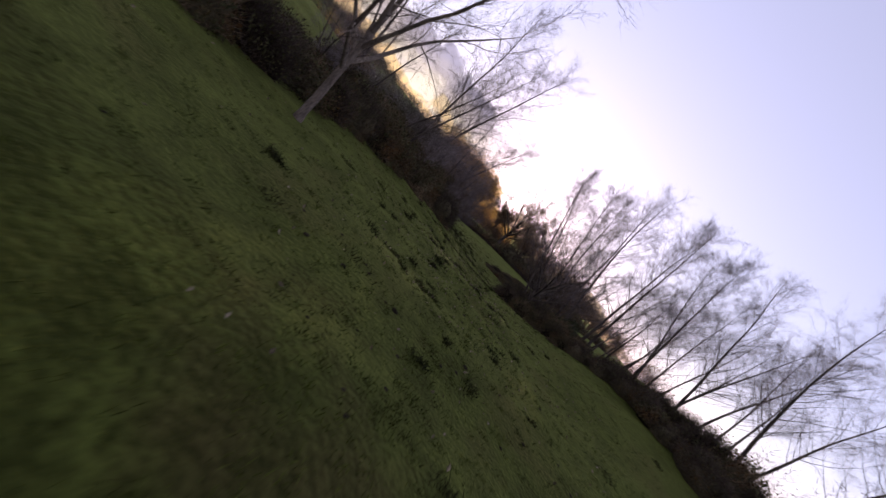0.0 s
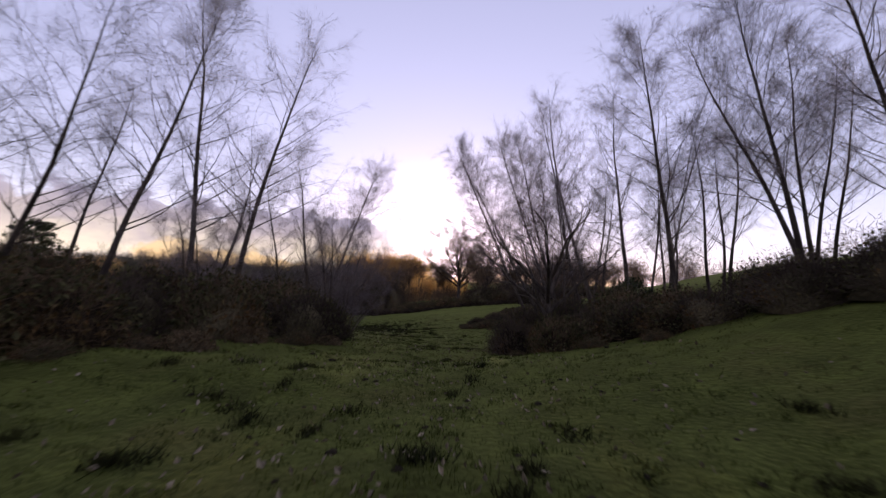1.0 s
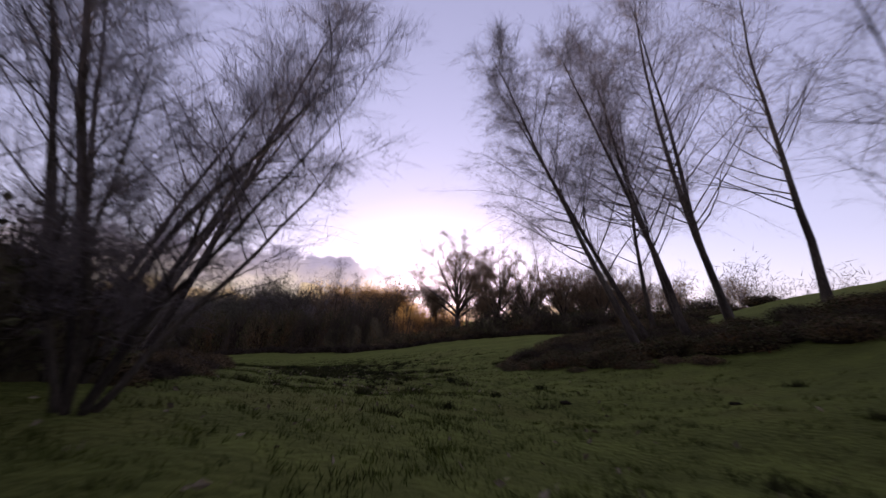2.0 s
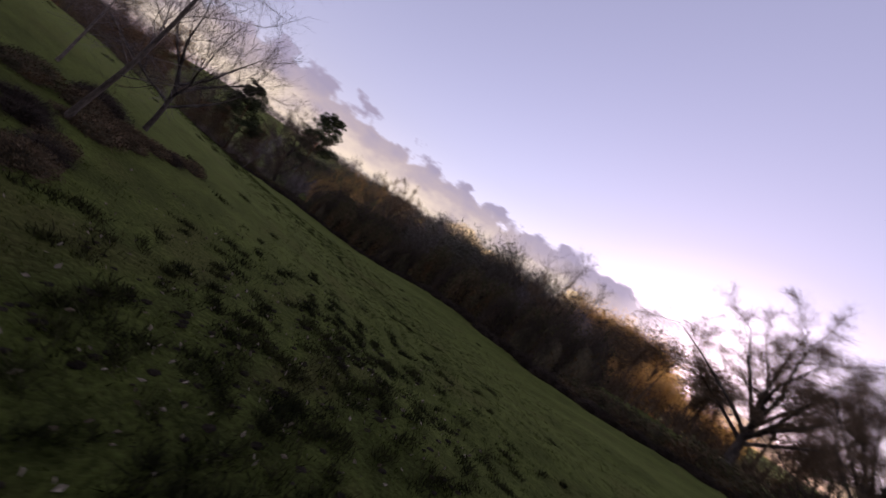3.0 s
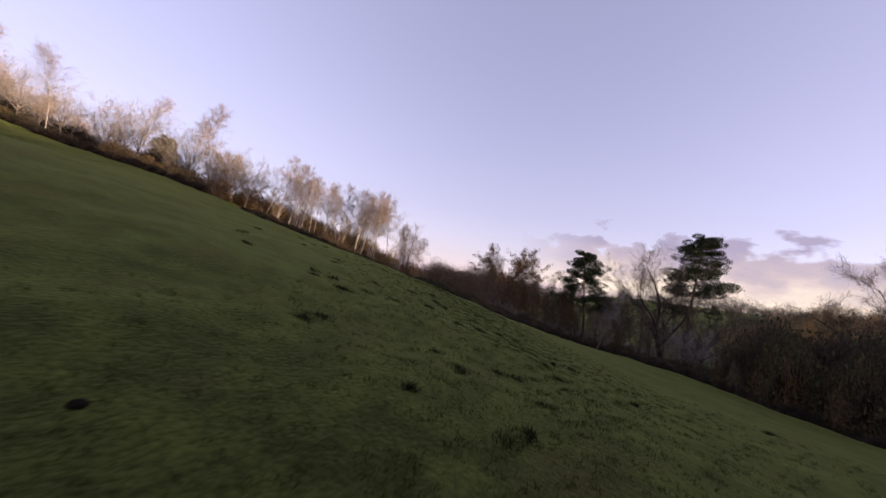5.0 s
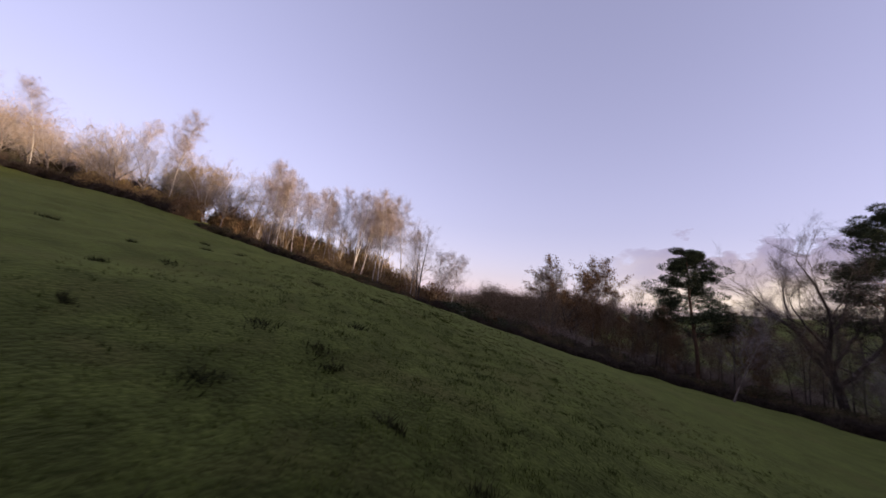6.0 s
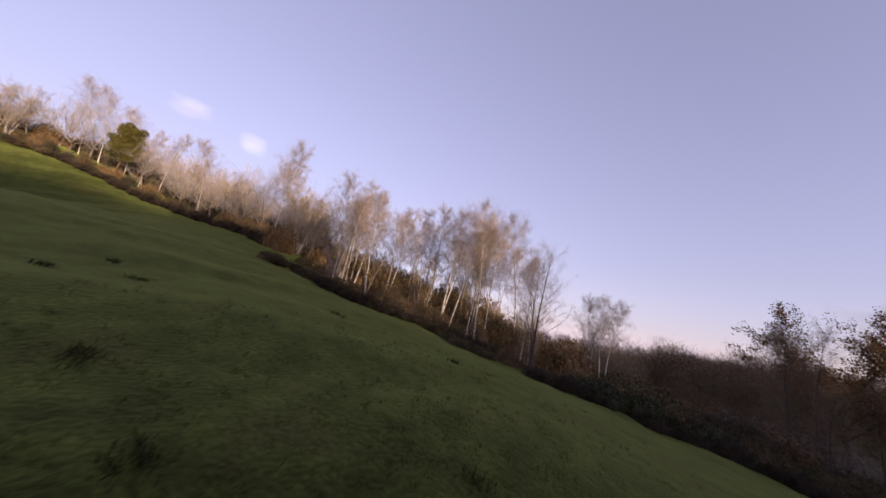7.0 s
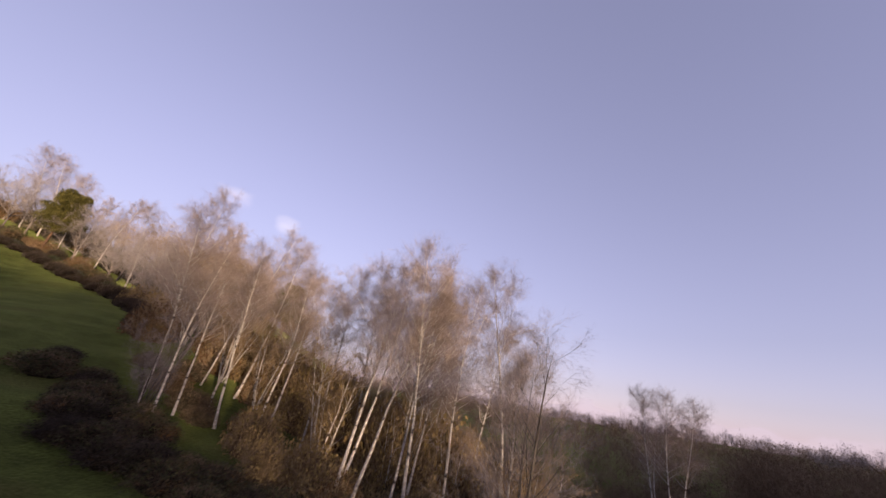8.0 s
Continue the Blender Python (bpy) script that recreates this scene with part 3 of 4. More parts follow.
put("stems1", -3.5, 29.9, 0.62, lean=22, lean_to=-10)
put("alder3", -13.7, 21.8, 0.80)
put("alder0", -14.2, 26.2, 0.75)
put("stems1", -10.5, 14.8, 0.7)
put("stems0", -6.8, 24.1, 0.72)
row(["bramble0", "bramble1", "thorn0", "thorn1"], [(-10.2, 2.8), (-9.3, 9.8), (-8.3, 15.8), (-6.7, 20.9), (-4.6, 24.9), (-3.5, 28.3)], 1.35, 0.5, (1.2, 1.6), (1.0, 1.4))
row(["bramble1", "thorn0", "bramble2"], [(-13.9, 2.8), (-12.4, 10.8), (-10.7, 16.8), (-9.2, 22.3), (-6.8, 27.9), (-5.5, 31.4)], 1.9, 0.7, (1.4, 1.9), (0.95, 1.25))
row(["bracken0", "bracken1", "bramble2"], [(-8.6, 12.4), (-6.5, 17.9), (-4.4, 22.3), (-2.6, 25.9)], 1.5, 0.35, (0.5, 0.8), (0.55, 0.85))
put("bramble2", -3.3, 24.2, 0.5, 0.45)

# right of the gap, on a low bank
put("oak1", 5.4, 26.1, 0.74, turn=200, lean=4, lean_to=180)
for x, y, s, k in ((4.1, 26.4, 1.1, 1.4), (5.5, 25.3, 1.1, 1.3), (6.7, 25.5, 1.2, 1.3), (7.9, 24.7, 1.1, 1.2), (4.8, 28.2, 1.4, 1.4), (6.7, 27.7, 1.4, 1.4)):
    put(random.choice(["thorn0", "bramble0", "thorn1"]), x, y, s, s * k, sink=0.1)
put("spur0", 10.8, 27.1, 1.05, lean=9, lean_to=175, label="tall leafless tree with one leaning main stem and long side limbs")
put("spur1", 12.8, 23.8, 0.86, lean=13, lean_to=175, turn=15)
put("alder0", 13.3, 24.3, 0.88, lean=10, lean_to=170, turn=120)
put("spur0", 14.8, 25.7, 0.74, lean=10, lean_to=180)
put("alder2", 15.0, 22.4, 0.80, lean=8, lean_to=180, turn=70)
put("alder3", 15.7, 18.0, 0.76, lean=12, lean_to=180, turn=200)
for x, y, s in ((6.7, 28.7, 0.6), (7.9, 30.1, 0.66), (6.1, 30.7, 0.55), (9.0, 31.5, 0.6), (14.7, 29.7, 0.7), (15.9, 31.7, 0.72), (16.8, 27.7, 0.75),
                (12.3, 30.4, 0.68), (13.7, 33.2, 0.7), (18.0, 24.7, 0.8), (18.9, 20.8, 0.85), (16.9, 16.2, 0.8),
                (10.7, 29.1, 0.6), (12.8, 28.2, 0.66), (10.1, 33.1, 0.6), (15.8, 24.2, 0.7), (17.4, 22.2, 0.7), (15.2, 34.7, 0.66), (19.1, 29.3, 0.75), (20.8, 25.3, 0.8)):
    put(random.choice(["alder0", "alder1", "alder3"]), x, y, s, lean=random.uniform(0, 6), lean_to=random.uniform(0, 360))
row(["bramble0", "bramble1", "thorn0"], [(4.2, 27.2), (6.6, 25.9), (9.4, 23.7), (11.5, 20.0), (13.3, 15.7), (15.5, 10.2), (17.6, 3.2)], 1.25, 0.4, (0.9, 1.4), (0.8, 1.15))
row(["thorn0", "thorn1", "bramble1"], [(4.7, 29.0), (7.8, 27.1), (11.4, 25.0), (13.9, 21.2), (16.4, 15.2), (19.1, 8.3)], 1.7, 0.6, (1.1, 1.6), (1.0, 1.4))
put("holly0", 9.2, 27.7, 1.1, 2.0)
row(["bramble0", "bramble2"], [(3.4, 26.0), (5.6, 24.9), (8.6, 22.7)], 1.5, 0.3, (0.4, 0.6), (0.6, 0.9))

# the spur of trees past the gap, right
put("spur0", 7.7, 41.6, 1.26, turn=30, lean=22, lean_to=165, label="leafless tree leaning out over the gap with hanging limbs")
put("spur1", 9.4, 41.0, 1.28, turn=80, lean=18, lean_to=170)
put("spur0", 10.4, 42.9, 1.28, turn=140, lean=19, lean_to=175)
put("alder1", 12.0, 42.1, 1.34, turn=10, lean=15, lean_to=170)
put("alder3", 13.6, 44.2, 1.38, turn=220, lean=12, lean_to=175)
put("alder0", 11.1, 46.3, 1.2, turn=300, lean=14, lean_to=175)
put("alder2", 15.5, 41.4, 1.35, turn=260, lean=10, lean_to=170)
put("spur1", 8.8, 42.7, 1.22, turn=200, lean=24, lean_to=172)
row(["bramble0", "bramble1", "thorn1"], [(13.5, 35.6), (9.0, 38.4), (5.6, 40.9), (3.6, 43.2), (5.2, 46.2), (8.0, 50.0)], 1.1, 0.5, (0.85, 1.2), (0.5, 0.75))
row(["thorn0", "bramble1"], [(14.5, 37.6), (10.6, 40.8), (7.4, 43.6), (9.1, 48.6), (11.8, 53.0)], 1.4, 0.7, (1.0, 1.3), (0.5, 0.7))
row(["bracken0", "bramble2", "bramble1"], [(8.0, 37.8), (4.6, 40.6), (2.6, 43.0), (3.6, 45.8), (7.0, 50.0), (11.0, 53.2)], 0.7, 0.7, (0.4, 0.7), (0.4, 0.6))
for i in range(70):
    t, u = random.uniform(0, 1), random.uniform(0, 1)
    s = random.uniform(0.7, 1.2)
    put(random.choice(["bramble0", "bracken0", "bramble1"]), 8.5 + 11.0 * t + 9.0 * u + random.gauss(0, 1.3), 50.0 + 16.0 * t - 3.0 * u + random.gauss(0, 1.0), s, s * random.uniform(0.4, 0.6), sink=0.1)

row(["bramble0", "thorn0", "bramble1"], [(4.8, 42.6), (8.0, 40.4), (11.5, 38.4), (15.0, 37.0)], 0.8, 1.2, (0.85, 1.2), (0.5, 0.7))
row(["bramble0", "thorn0", "bramble1"], [(5.6, 45.4), (9.0, 44.6), (13.0, 45.6)], 0.6, 1.6, (0.9, 1.2), (0.5, 0.7))

# the tongue of scrub past the gap, left
put("spur1", -7.2, 35.2, 0.92, turn=100, lean=17, lean_to=5, label="leafless tree leaning out over the scrub with long limbs")
put("alder0", -8.6, 36.4, 0.85, turn=30, lean=14, lean_to=15)
put("ash0", -12.3, 41.2, 0.86, turn=20, lean=25, lean_to=24, label="leafless ash with pale slender leaning trunk above the scrub")
put("small1", -16.1, 42.9, 0.98, turn=100, lean=9, lean_to=24, label="small leafless oak at the tip of the scrub, low branched")
put("ash1", -16.7, 40.5, 0.58, turn=60, lean=16, lean_to=30)
put("stems1", -12.6, 38.4, 0.55)
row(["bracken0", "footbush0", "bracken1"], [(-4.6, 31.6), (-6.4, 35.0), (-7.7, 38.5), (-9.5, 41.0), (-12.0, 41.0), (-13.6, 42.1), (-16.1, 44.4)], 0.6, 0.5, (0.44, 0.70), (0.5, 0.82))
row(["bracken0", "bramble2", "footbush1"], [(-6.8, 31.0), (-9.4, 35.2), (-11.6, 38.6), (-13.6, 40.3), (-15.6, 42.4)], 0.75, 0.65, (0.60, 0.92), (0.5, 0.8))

# ---------------------------------------------------------------- north hedge under the sun
put("dome", 2.2, 86.0, 2.3, 1.75, turn=10)
for x, y, s in ((6.5, 71.4, 1.2), (10.3, 71.1, 0.95), (14.4, 70.2, 0.9), (18.4, 69.0, 0.95), (-15.1, 77.3, 0.95)):
    put("dome", x, y, s, turn=37 * x, label="rounded leafless oak in the hedge below the sunset")
row(["thorn0", "thorn1", "bramble0"], [(26.5, 60.4), (13.1, 67.2), (5.0, 69.2)], 2.2, 1.0, (2.2, 3.2), (0.9, 1.3))
row(["bramble0", "thorn0", "bramble1"], [(5.0, 69.2), (0.9, 70.1), (-8.1, 72.0)], 1.7, 0.8, (1.7, 2.2), (0.62, 0.85))
row(["thorn0", "thorn1", "bramble0"], [(-8.1, 72.0), (-15.9, 74.0), (-31.3, 77.9), (-45.7, 76.2), (-58.3, 73.6)], 1.3, 1.2, (1.7, 2.4), (2.0, 2.9))
row(["thorn1", "thorn0", "holly0", "bramble1"], [(24.0, 68.0), (11.0, 74.0)], 3.0, 1.5, (2.4, 3.6), (0.9, 1.6))
row(["thorn1", "thorn0", "holly0", "bramble1"], [(-14.0, 80.0), (-31.5, 83.4), (-48.8, 80.2), (-62.3, 78.5)], 3.2, 1.5, (2.4, 3.6), (0.9, 1.6))
# extra-tall row added to block a streak of sun on the field
row(["thorn0", "thorn1"], [(-43.8, 78.6), (-52.5, 77.9), (-61.2, 76.2)], 1.6, 0.6, (3.2, 3.8), (1.8, 2.2))
for i in range(36):
    x = 27 - i * 2.0 + random.uniform(-1, 1)
    if -15 < x < 8:          # kept clear so the camera sees the sunset glow
        continue
    put(random.choice(["oak0", "oak1", "oak2", "alder0", "alder1", "stems0"]), x, 81 + random.uniform(-2.5, 7) - max(0, x - 5) * 0.35, random.uniform(0.8, 1.25))
put("holly1", 14.6, 67.3, 1.6, 2.4)
# dark strip of bushes painting the shadow under the north hedge
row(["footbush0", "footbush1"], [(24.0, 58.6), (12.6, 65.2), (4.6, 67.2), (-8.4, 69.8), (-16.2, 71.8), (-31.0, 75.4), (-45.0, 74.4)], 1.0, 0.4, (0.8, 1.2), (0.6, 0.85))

# ---------------------------------------------------------------- west hedge with the pines
put("pine0", -74.0, 60.3, 1.08, turn=30)
put("pine1", -77.6, 74.4, 1.36, turn=200)
put("pine0", -54.8, 88.5, 0.66, turn=120, label="dark Scots pine beside the corner oak")
put("crooked", -75.4, 71.2, 1.8, turn=60)
put("oak2", -73.0, 75.0, 1.2)
put("dome", -57.7, 87.0, 2.0, 1.75, turn=70, label="broad dark leafless oak in the corner of the field")
put("ash1", -65.4, 61.6, 0.92, turn=250, lean=14, lean_to=75, label="pale-trunked leaning ash standing clear of the hedge")
put("brown0", -92.0, 45.6, 1.6, label="rounded beech holding russet leaves behind the hedge")
for x, y, s in ((-71, 53, .8), (-73, 55, .9), (-74, 57, .85), (-71, 58.5, .7), (-73, 52, .95), (-77, 55, .9), (-80, 58, 1.0), (-82, 50, .9), (-79, 64, 1.0),
                (-72, 65, .7), (-83, 66, 1.0), (-88, 56, 1.0), (-70, 47, .7), (-74, 46, .85), (-78, 44, .85)):
    put(random.choice(["hornbeam0", "hornbeam1", "brownish2", "hornbeam0", "oak2"]), x, y, s * (0.85 if x > -74 else 1.15))
# the same painted shade along the west hedge
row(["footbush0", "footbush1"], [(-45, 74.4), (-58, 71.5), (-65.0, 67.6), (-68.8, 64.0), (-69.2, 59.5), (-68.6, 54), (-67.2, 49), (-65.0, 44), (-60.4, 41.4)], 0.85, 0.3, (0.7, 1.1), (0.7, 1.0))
row(["thorn0", "bramble1", "bramble0"], [(-58, 73.5), (-66, 69), (-70, 64.5), (-70.5, 59.5), (-70, 54), (-68.5, 49), (-66.5, 44)], 1.2, 0.5, (1.0, 1.5), (0.9, 1.3))
row(["thorn1", "bramble0", "thorn0"], [(-61, 79), (-71, 73), (-75, 66), (-74, 59.5), (-74, 54), (-72.5, 48), (-70, 43)], 2.0, 1.0, (1.3, 1.8), (0.8, 1.2))
row(["russet0", "russet1", "thorn1"], [(-75, 52), (-71, 45), (-70, 38)], 2.4, 1.8, (1.4, 2.0), (0.9, 1.3))
LINE = [(-44, 79.5), (-52, 78.5), (-60, 75.5), (-67, 70.5), (-71, 65), (-72, 59), (-71, 53)]
for a, b in zip(LINE, LINE[1:]):
    for i in range(5):
        t = (i + random.uniform(0, 1)) / 5
        put(random.choice(["brownish0", "brownish1", "brownish2"]), a[0] + (b[0] - a[0]) * t - random.uniform(-0.6, 2), a[1] + (b[1] - a[1]) * t + random.uniform(-0.8, 1.2),
            random.uniform(0.55, 0.82) * (1.0 if b[1] > 64 else 0.75), lean=random.uniform(0, 7), lean_to=random.uniform(0, 360))
WEST = [(-62, 76), (-69, 71), (-74, 65), (-74, 58), (-73, 52), (-70, 45)]
for a, b in zip(WEST, WEST[1:]):
    for i in range(5):
        t = (i + random.uniform(0, 1)) / 5
        x, y = a[0] + (b[0] - a[0]) * t - random.uniform(-0.5, 9), a[1] + (b[1] - a[1]) * t + random.uniform(-2, 2)
        put(random.choice(["brownish0", "brownish1", "brownish2", "pale1"]), x, y, random.uniform(0.62, 0.95), lean=random.uniform(0, 6), lean_to=random.uniform(0, 360))
for x, y, s in ((-58.6, 39.2, 1.1), (-59.4, 40.2, 1.2), (-60.2, 39.4, 1.3), (-61.3, 41.2, 1.3), (-62.8, 41.8, 1.2), (-64.4, 42.8, 1.3), (-66.0, 43.6, 1.1)):
    put(random.choice(["holly0", "holly1"]), x, y, s, s * 0.9)

# ---------------------------------------------------------------- birch wood on the slope
random.seed(5)
BIRCHES = [(-54.9, 31.1), (-55.3, 31.6), (-56.2, 32.6), (-56.6, 33.0), (-55.2, 30.5), (-57.9, 29.4), (-58.3, 29.9), (-60.0, 28.0), (-59.4, 31.0), (-57.4, 31.4),
           (-49.9, 26.2), (-49.3, 26.9), (-48.8, 26.6), (-51.4, 26.6), (-52.6, 27.4), (-53.4, 25.6), (-51.0, 24.2), (-52.0, 22.4), (-50.4, 22.0), (-54.6, 27.2),
           (-55.6, 25.0), (-57.0, 26.8), (-58.8, 26.0), (-61.0, 30.0), (-60.6, 33.0), (-56.0, 22.4), (-51.0, 19.4), (-53.8, 20.0), (-58.6, 23.6), (-61.6, 26.6)]
for x, y in BIRCHES:
    put(f"birch{random.randrange(5)}", x, y, random.uniform(0.66, 0.81) if x < -54.8 and y > 29 else random.uniform(0.50, 0.69), lean=random.uniform(1, 8), lean_to=random.uniform(110, 200))
for x, y in ((-50.5, 16.0), (-52.8, 17.4), (-54.6, 19.0), (-51.2, 21.0), (-55.2, 21.8), (-57.2, 24.0), (-53.0, 23.0), (-58.4, 27.6), (-55.0, 28.4),
             (-59.6, 30.6), (-57.4, 30.0), (-61.2, 29.4), (-60.4, 34.4)):
    put(random.choice(["gold0", "gold1"]), x, y, random.uniform(0.42, 0.62), lean=random.uniform(0, 8), lean_to=random.uniform(110, 185))
row(["ochre0", "ochre1", "russet1"], [(-50.8, 14.6), (-54.0, 21.4), (-56.6, 26.4), (-59.2, 31.2)], 1.1, 1.4, (0.9, 1.4), (1.2, 1.8))
put("alder1", -57.3, 37.1, 0.52, label="small bare dark tree at the end of the birches")
put("alder3", -56.5, 37.9, 0.50)
put("birch1", -57.0, 36.6, 0.56, lean=8, lean_to=200)
put("birch2", -87.6, 22.7, 1.02, label="tall leafless birch standing alone beyond the dip")
put("birch0", -83.4, 27.0, 0.98, label="tall leafless birch standing alone beyond the dip")
put("birch3", -85.2, 25.6, 0.92)
put("birch1", -91.0, 21.0, 0.80)
for i in range(46):
    x, y = random.uniform(-86, -66), random.uniform(10, 44)
    s = random.uniform(1.5, 2.3)
    put(random.choice(["thorn0", "russet0", "bramble1", "bramble2", "russet1"]), x, y, s, s * random.uniform(0.7, 1.1), sink=0.1, label="dense brown thicket bush in the dip below the birches")
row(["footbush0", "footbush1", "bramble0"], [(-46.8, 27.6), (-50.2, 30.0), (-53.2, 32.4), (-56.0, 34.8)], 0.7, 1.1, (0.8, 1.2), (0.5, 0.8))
row(["ochre0", "ochre1"], [(-54.6, 22.6), (-57.6, 26.6), (-60.0, 30.4), (-62.0, 34.0)], 0.9, 1.4, (1.5, 2.1), (1.4, 2.0))
row(["ochre1", "ochre0", "russet1"], [(-51.6, 27.6), (-54.4, 30.0), (-57.4, 33.0)], 1.0, 0.7, (0.8, 1.2), (1.1, 1.6))
put("stems1", -48.9, 26.6, 0.5, turn=20, label="dark many-stemmed small tree at the edge of the birches")
for x, y, s in ((-49.6, 12.6, 0.85), (-51.4, 15.6, 0.9), (-48.9, 18.2, 0.8), (-50.4, 10.0, 0.9), (-52.6, 12.4, 0.95), (-48.2, 14.4, 0.7)):
    put(random.choice(["pale0", "pale2", "gold0"]), x, y, s)
put("pine2", -57.5, -13.0, 1.12, turn=200, label="short pine with broad olive crown showing behind the birches")
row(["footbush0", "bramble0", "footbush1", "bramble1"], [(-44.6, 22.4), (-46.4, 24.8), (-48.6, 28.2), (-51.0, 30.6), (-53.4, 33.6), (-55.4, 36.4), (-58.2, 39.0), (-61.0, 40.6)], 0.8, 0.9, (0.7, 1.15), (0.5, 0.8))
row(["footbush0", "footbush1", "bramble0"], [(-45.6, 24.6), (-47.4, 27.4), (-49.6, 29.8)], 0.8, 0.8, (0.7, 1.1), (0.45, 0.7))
row(["russet0", "bramble1", "bracken0"], [(-47.6, 20.4), (-51.0, 25.0), (-53.6, 28.6), (-56.0, 31.2), (-58.6, 35.0)], 1.3, 1.2, (0.7, 1.2), (0.8, 1.3))
row(["russet1", "ochre0", "russet0"], [(-50.0, 15.0), (-54.0, 21.0), (-58.0, 26.0), (-62.0, 31.0), (-64.0, 36.0)], 1.6, 1.6, (1.5, 2.2), (1.2, 1.7))
row(["thorn1", "thorn0", "bramble1"], [(-61.0, 38.6), (-66.0, 40.0), (-72.0, 39.0)], 2.0, 2.2, (1.6, 2.4), (0.8, 1.1))
row(["thorn1", "russet0", "thorn0"], [(-72.0, 42.0), (-80.0, 43.0), (-90.0, 46.0)], 1.8, 2.6, (1.6, 2.2), (1.0, 1.3))

# ---------------------------------------------------------------- top hedge, sunlit
put("pine2", -30.0, -13.5, 1.0, turn=80)
TOP = [(-47.5, 17.0), (-46.0, 8.0), (-43.0, -1.0), (-38.0, -8.0), (-31.0, -13.5), (-22.0, -18.0), (-10.0, -21.0), (6.0, -23.0)]
# painted shade again, below the top hedge
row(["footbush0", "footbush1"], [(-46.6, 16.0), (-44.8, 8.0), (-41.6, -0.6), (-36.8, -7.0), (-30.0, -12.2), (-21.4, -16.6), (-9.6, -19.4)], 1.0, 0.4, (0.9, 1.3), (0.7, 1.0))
row(["ochre0", "ochre1", "russet1"], TOP[:3], 2.2, 0.9, (1.2, 1.9), (1.2, 1.8))
row(["bramble0", "thorn1", "bramble0", "russet1"], TOP[2:], 2.2, 0.9, (1.0, 1.5), (0.9, 1.4))
row(["bramble0", "holly1", "bramble1"], [(-41.0, -3.6), (-36.0, -8.6), (-29.0, -13.0), (-20.0, -17.0), (-8.0, -19.5)], 2.2, 0.5, (0.8, 1.2), (0.8, 1.1))
row(["thorn0", "russet0", "thorn1"], [(-51.0, 6.0), (-47.5, -5.0), (-42.0, -13.0), (-34.0, -19.0), (-24.0, -23.5), (-11.0, -27.0), (6.0, -29.0)], 2.2, 1.0, (1.8, 2.6), (1.0, 1.5))
random.seed(9)
for a, b in zip(TOP, TOP[1:]):
    n = round(math.dist(a, b) / 1.6)
    for i in range(n):
        t = (i + random.uniform(0, 1)) / n
        x, y = a[0] + (b[0] - a[0]) * t - random.uniform(-0.5, 4), a[1] + (b[1] - a[1]) * t - random.uniform(0, 5)
        put(random.choice(["pale0", "pale1", "pale2", "pale1", "birch0", "gold1"]), x, y, random.uniform(0.75, 1.05))

# ---------------------------------------------------------------- distant woods
def far_wood(name, rng, count, spot, mat, tall, label, thick=0.0038, low=False):
    """Hundreds of far trees as one thing: short trunks, uneven crowns of many twigs."""
    tri = []
    for _ in range(count):
        x, y = spot(rng)
        z, s = float(land(x, y)), rng.uniform(*tall)
        if y > 118 and -110 < x + 0.026 * (y - 30) < -47:      # trees shrunk in an added clearing so low sun reaches the birches
            s *= (0.7 if low else 0.45) if y < 215 else 0.8
        if y > 95 and 12 - 0.026 * y < x < 0.2 * y:            # and shrunk here so the sunset glow shows through the hedge gap
            s *= 0.35
        scrub = low or s < 0.75 * tall[0]
        n, each = (12, 14) if thick > 0.007 else (18, 44 if thick < 0.003 else 20) if scrub else (15, 60 if thick < 0.003 else 30)
        lobe = rng.normal(0, 1, (n, 3))
        lobe *= rng.uniform(0.45, 1.0, (n, 1)) / np.linalg.norm(lobe, axis=1, keepdims=True)
        scrub = scrub or thick > 0.007
        wide = s * (rng.uniform(0.36, 0.60) if scrub else rng.uniform(0.24, 0.36))
        lobe = np.array((x, y, z + s * (0.42 if scrub else 0.60))) + lobe * (wide, wide, s * (0.44 if scrub else 0.36))
        fork = np.array((x, y, z)) + np.stack([np.zeros(n), np.zeros(n), (lobe[:, 2] - z) * rng.uniform(0.3, 0.65, n)], 1)
        way = lobe - fork
        tri.append(spikes(rng, fork, way, np.linalg.norm(way, axis=1), 0.006 * s))
        at = np.repeat(lobe, each, 0) + rng.normal(0, 0.085 * s, (n * each, 3))
        tri.append(slivers(rng, at, np.repeat(way, each, 0) * (0.8 / s) + rng.normal(0, 0.5, (n * each, 3)), rng.uniform(0.05, 0.14, n * each) * s, thick * s))
        tri.append(spikes(rng, np.array([(x, y, z - 0.3)]), np.array([(0.0, 0.0, 1.0)]) + rng.normal(0, 0.05, (1, 3)), np.array([s * (0.5 if scrub else 0.9)]), 0.014 * s))
    return tagged(new(name, mesh_of_triangles(name, np.concatenate(tri), mat)), label, "woodland", kind="stuff")


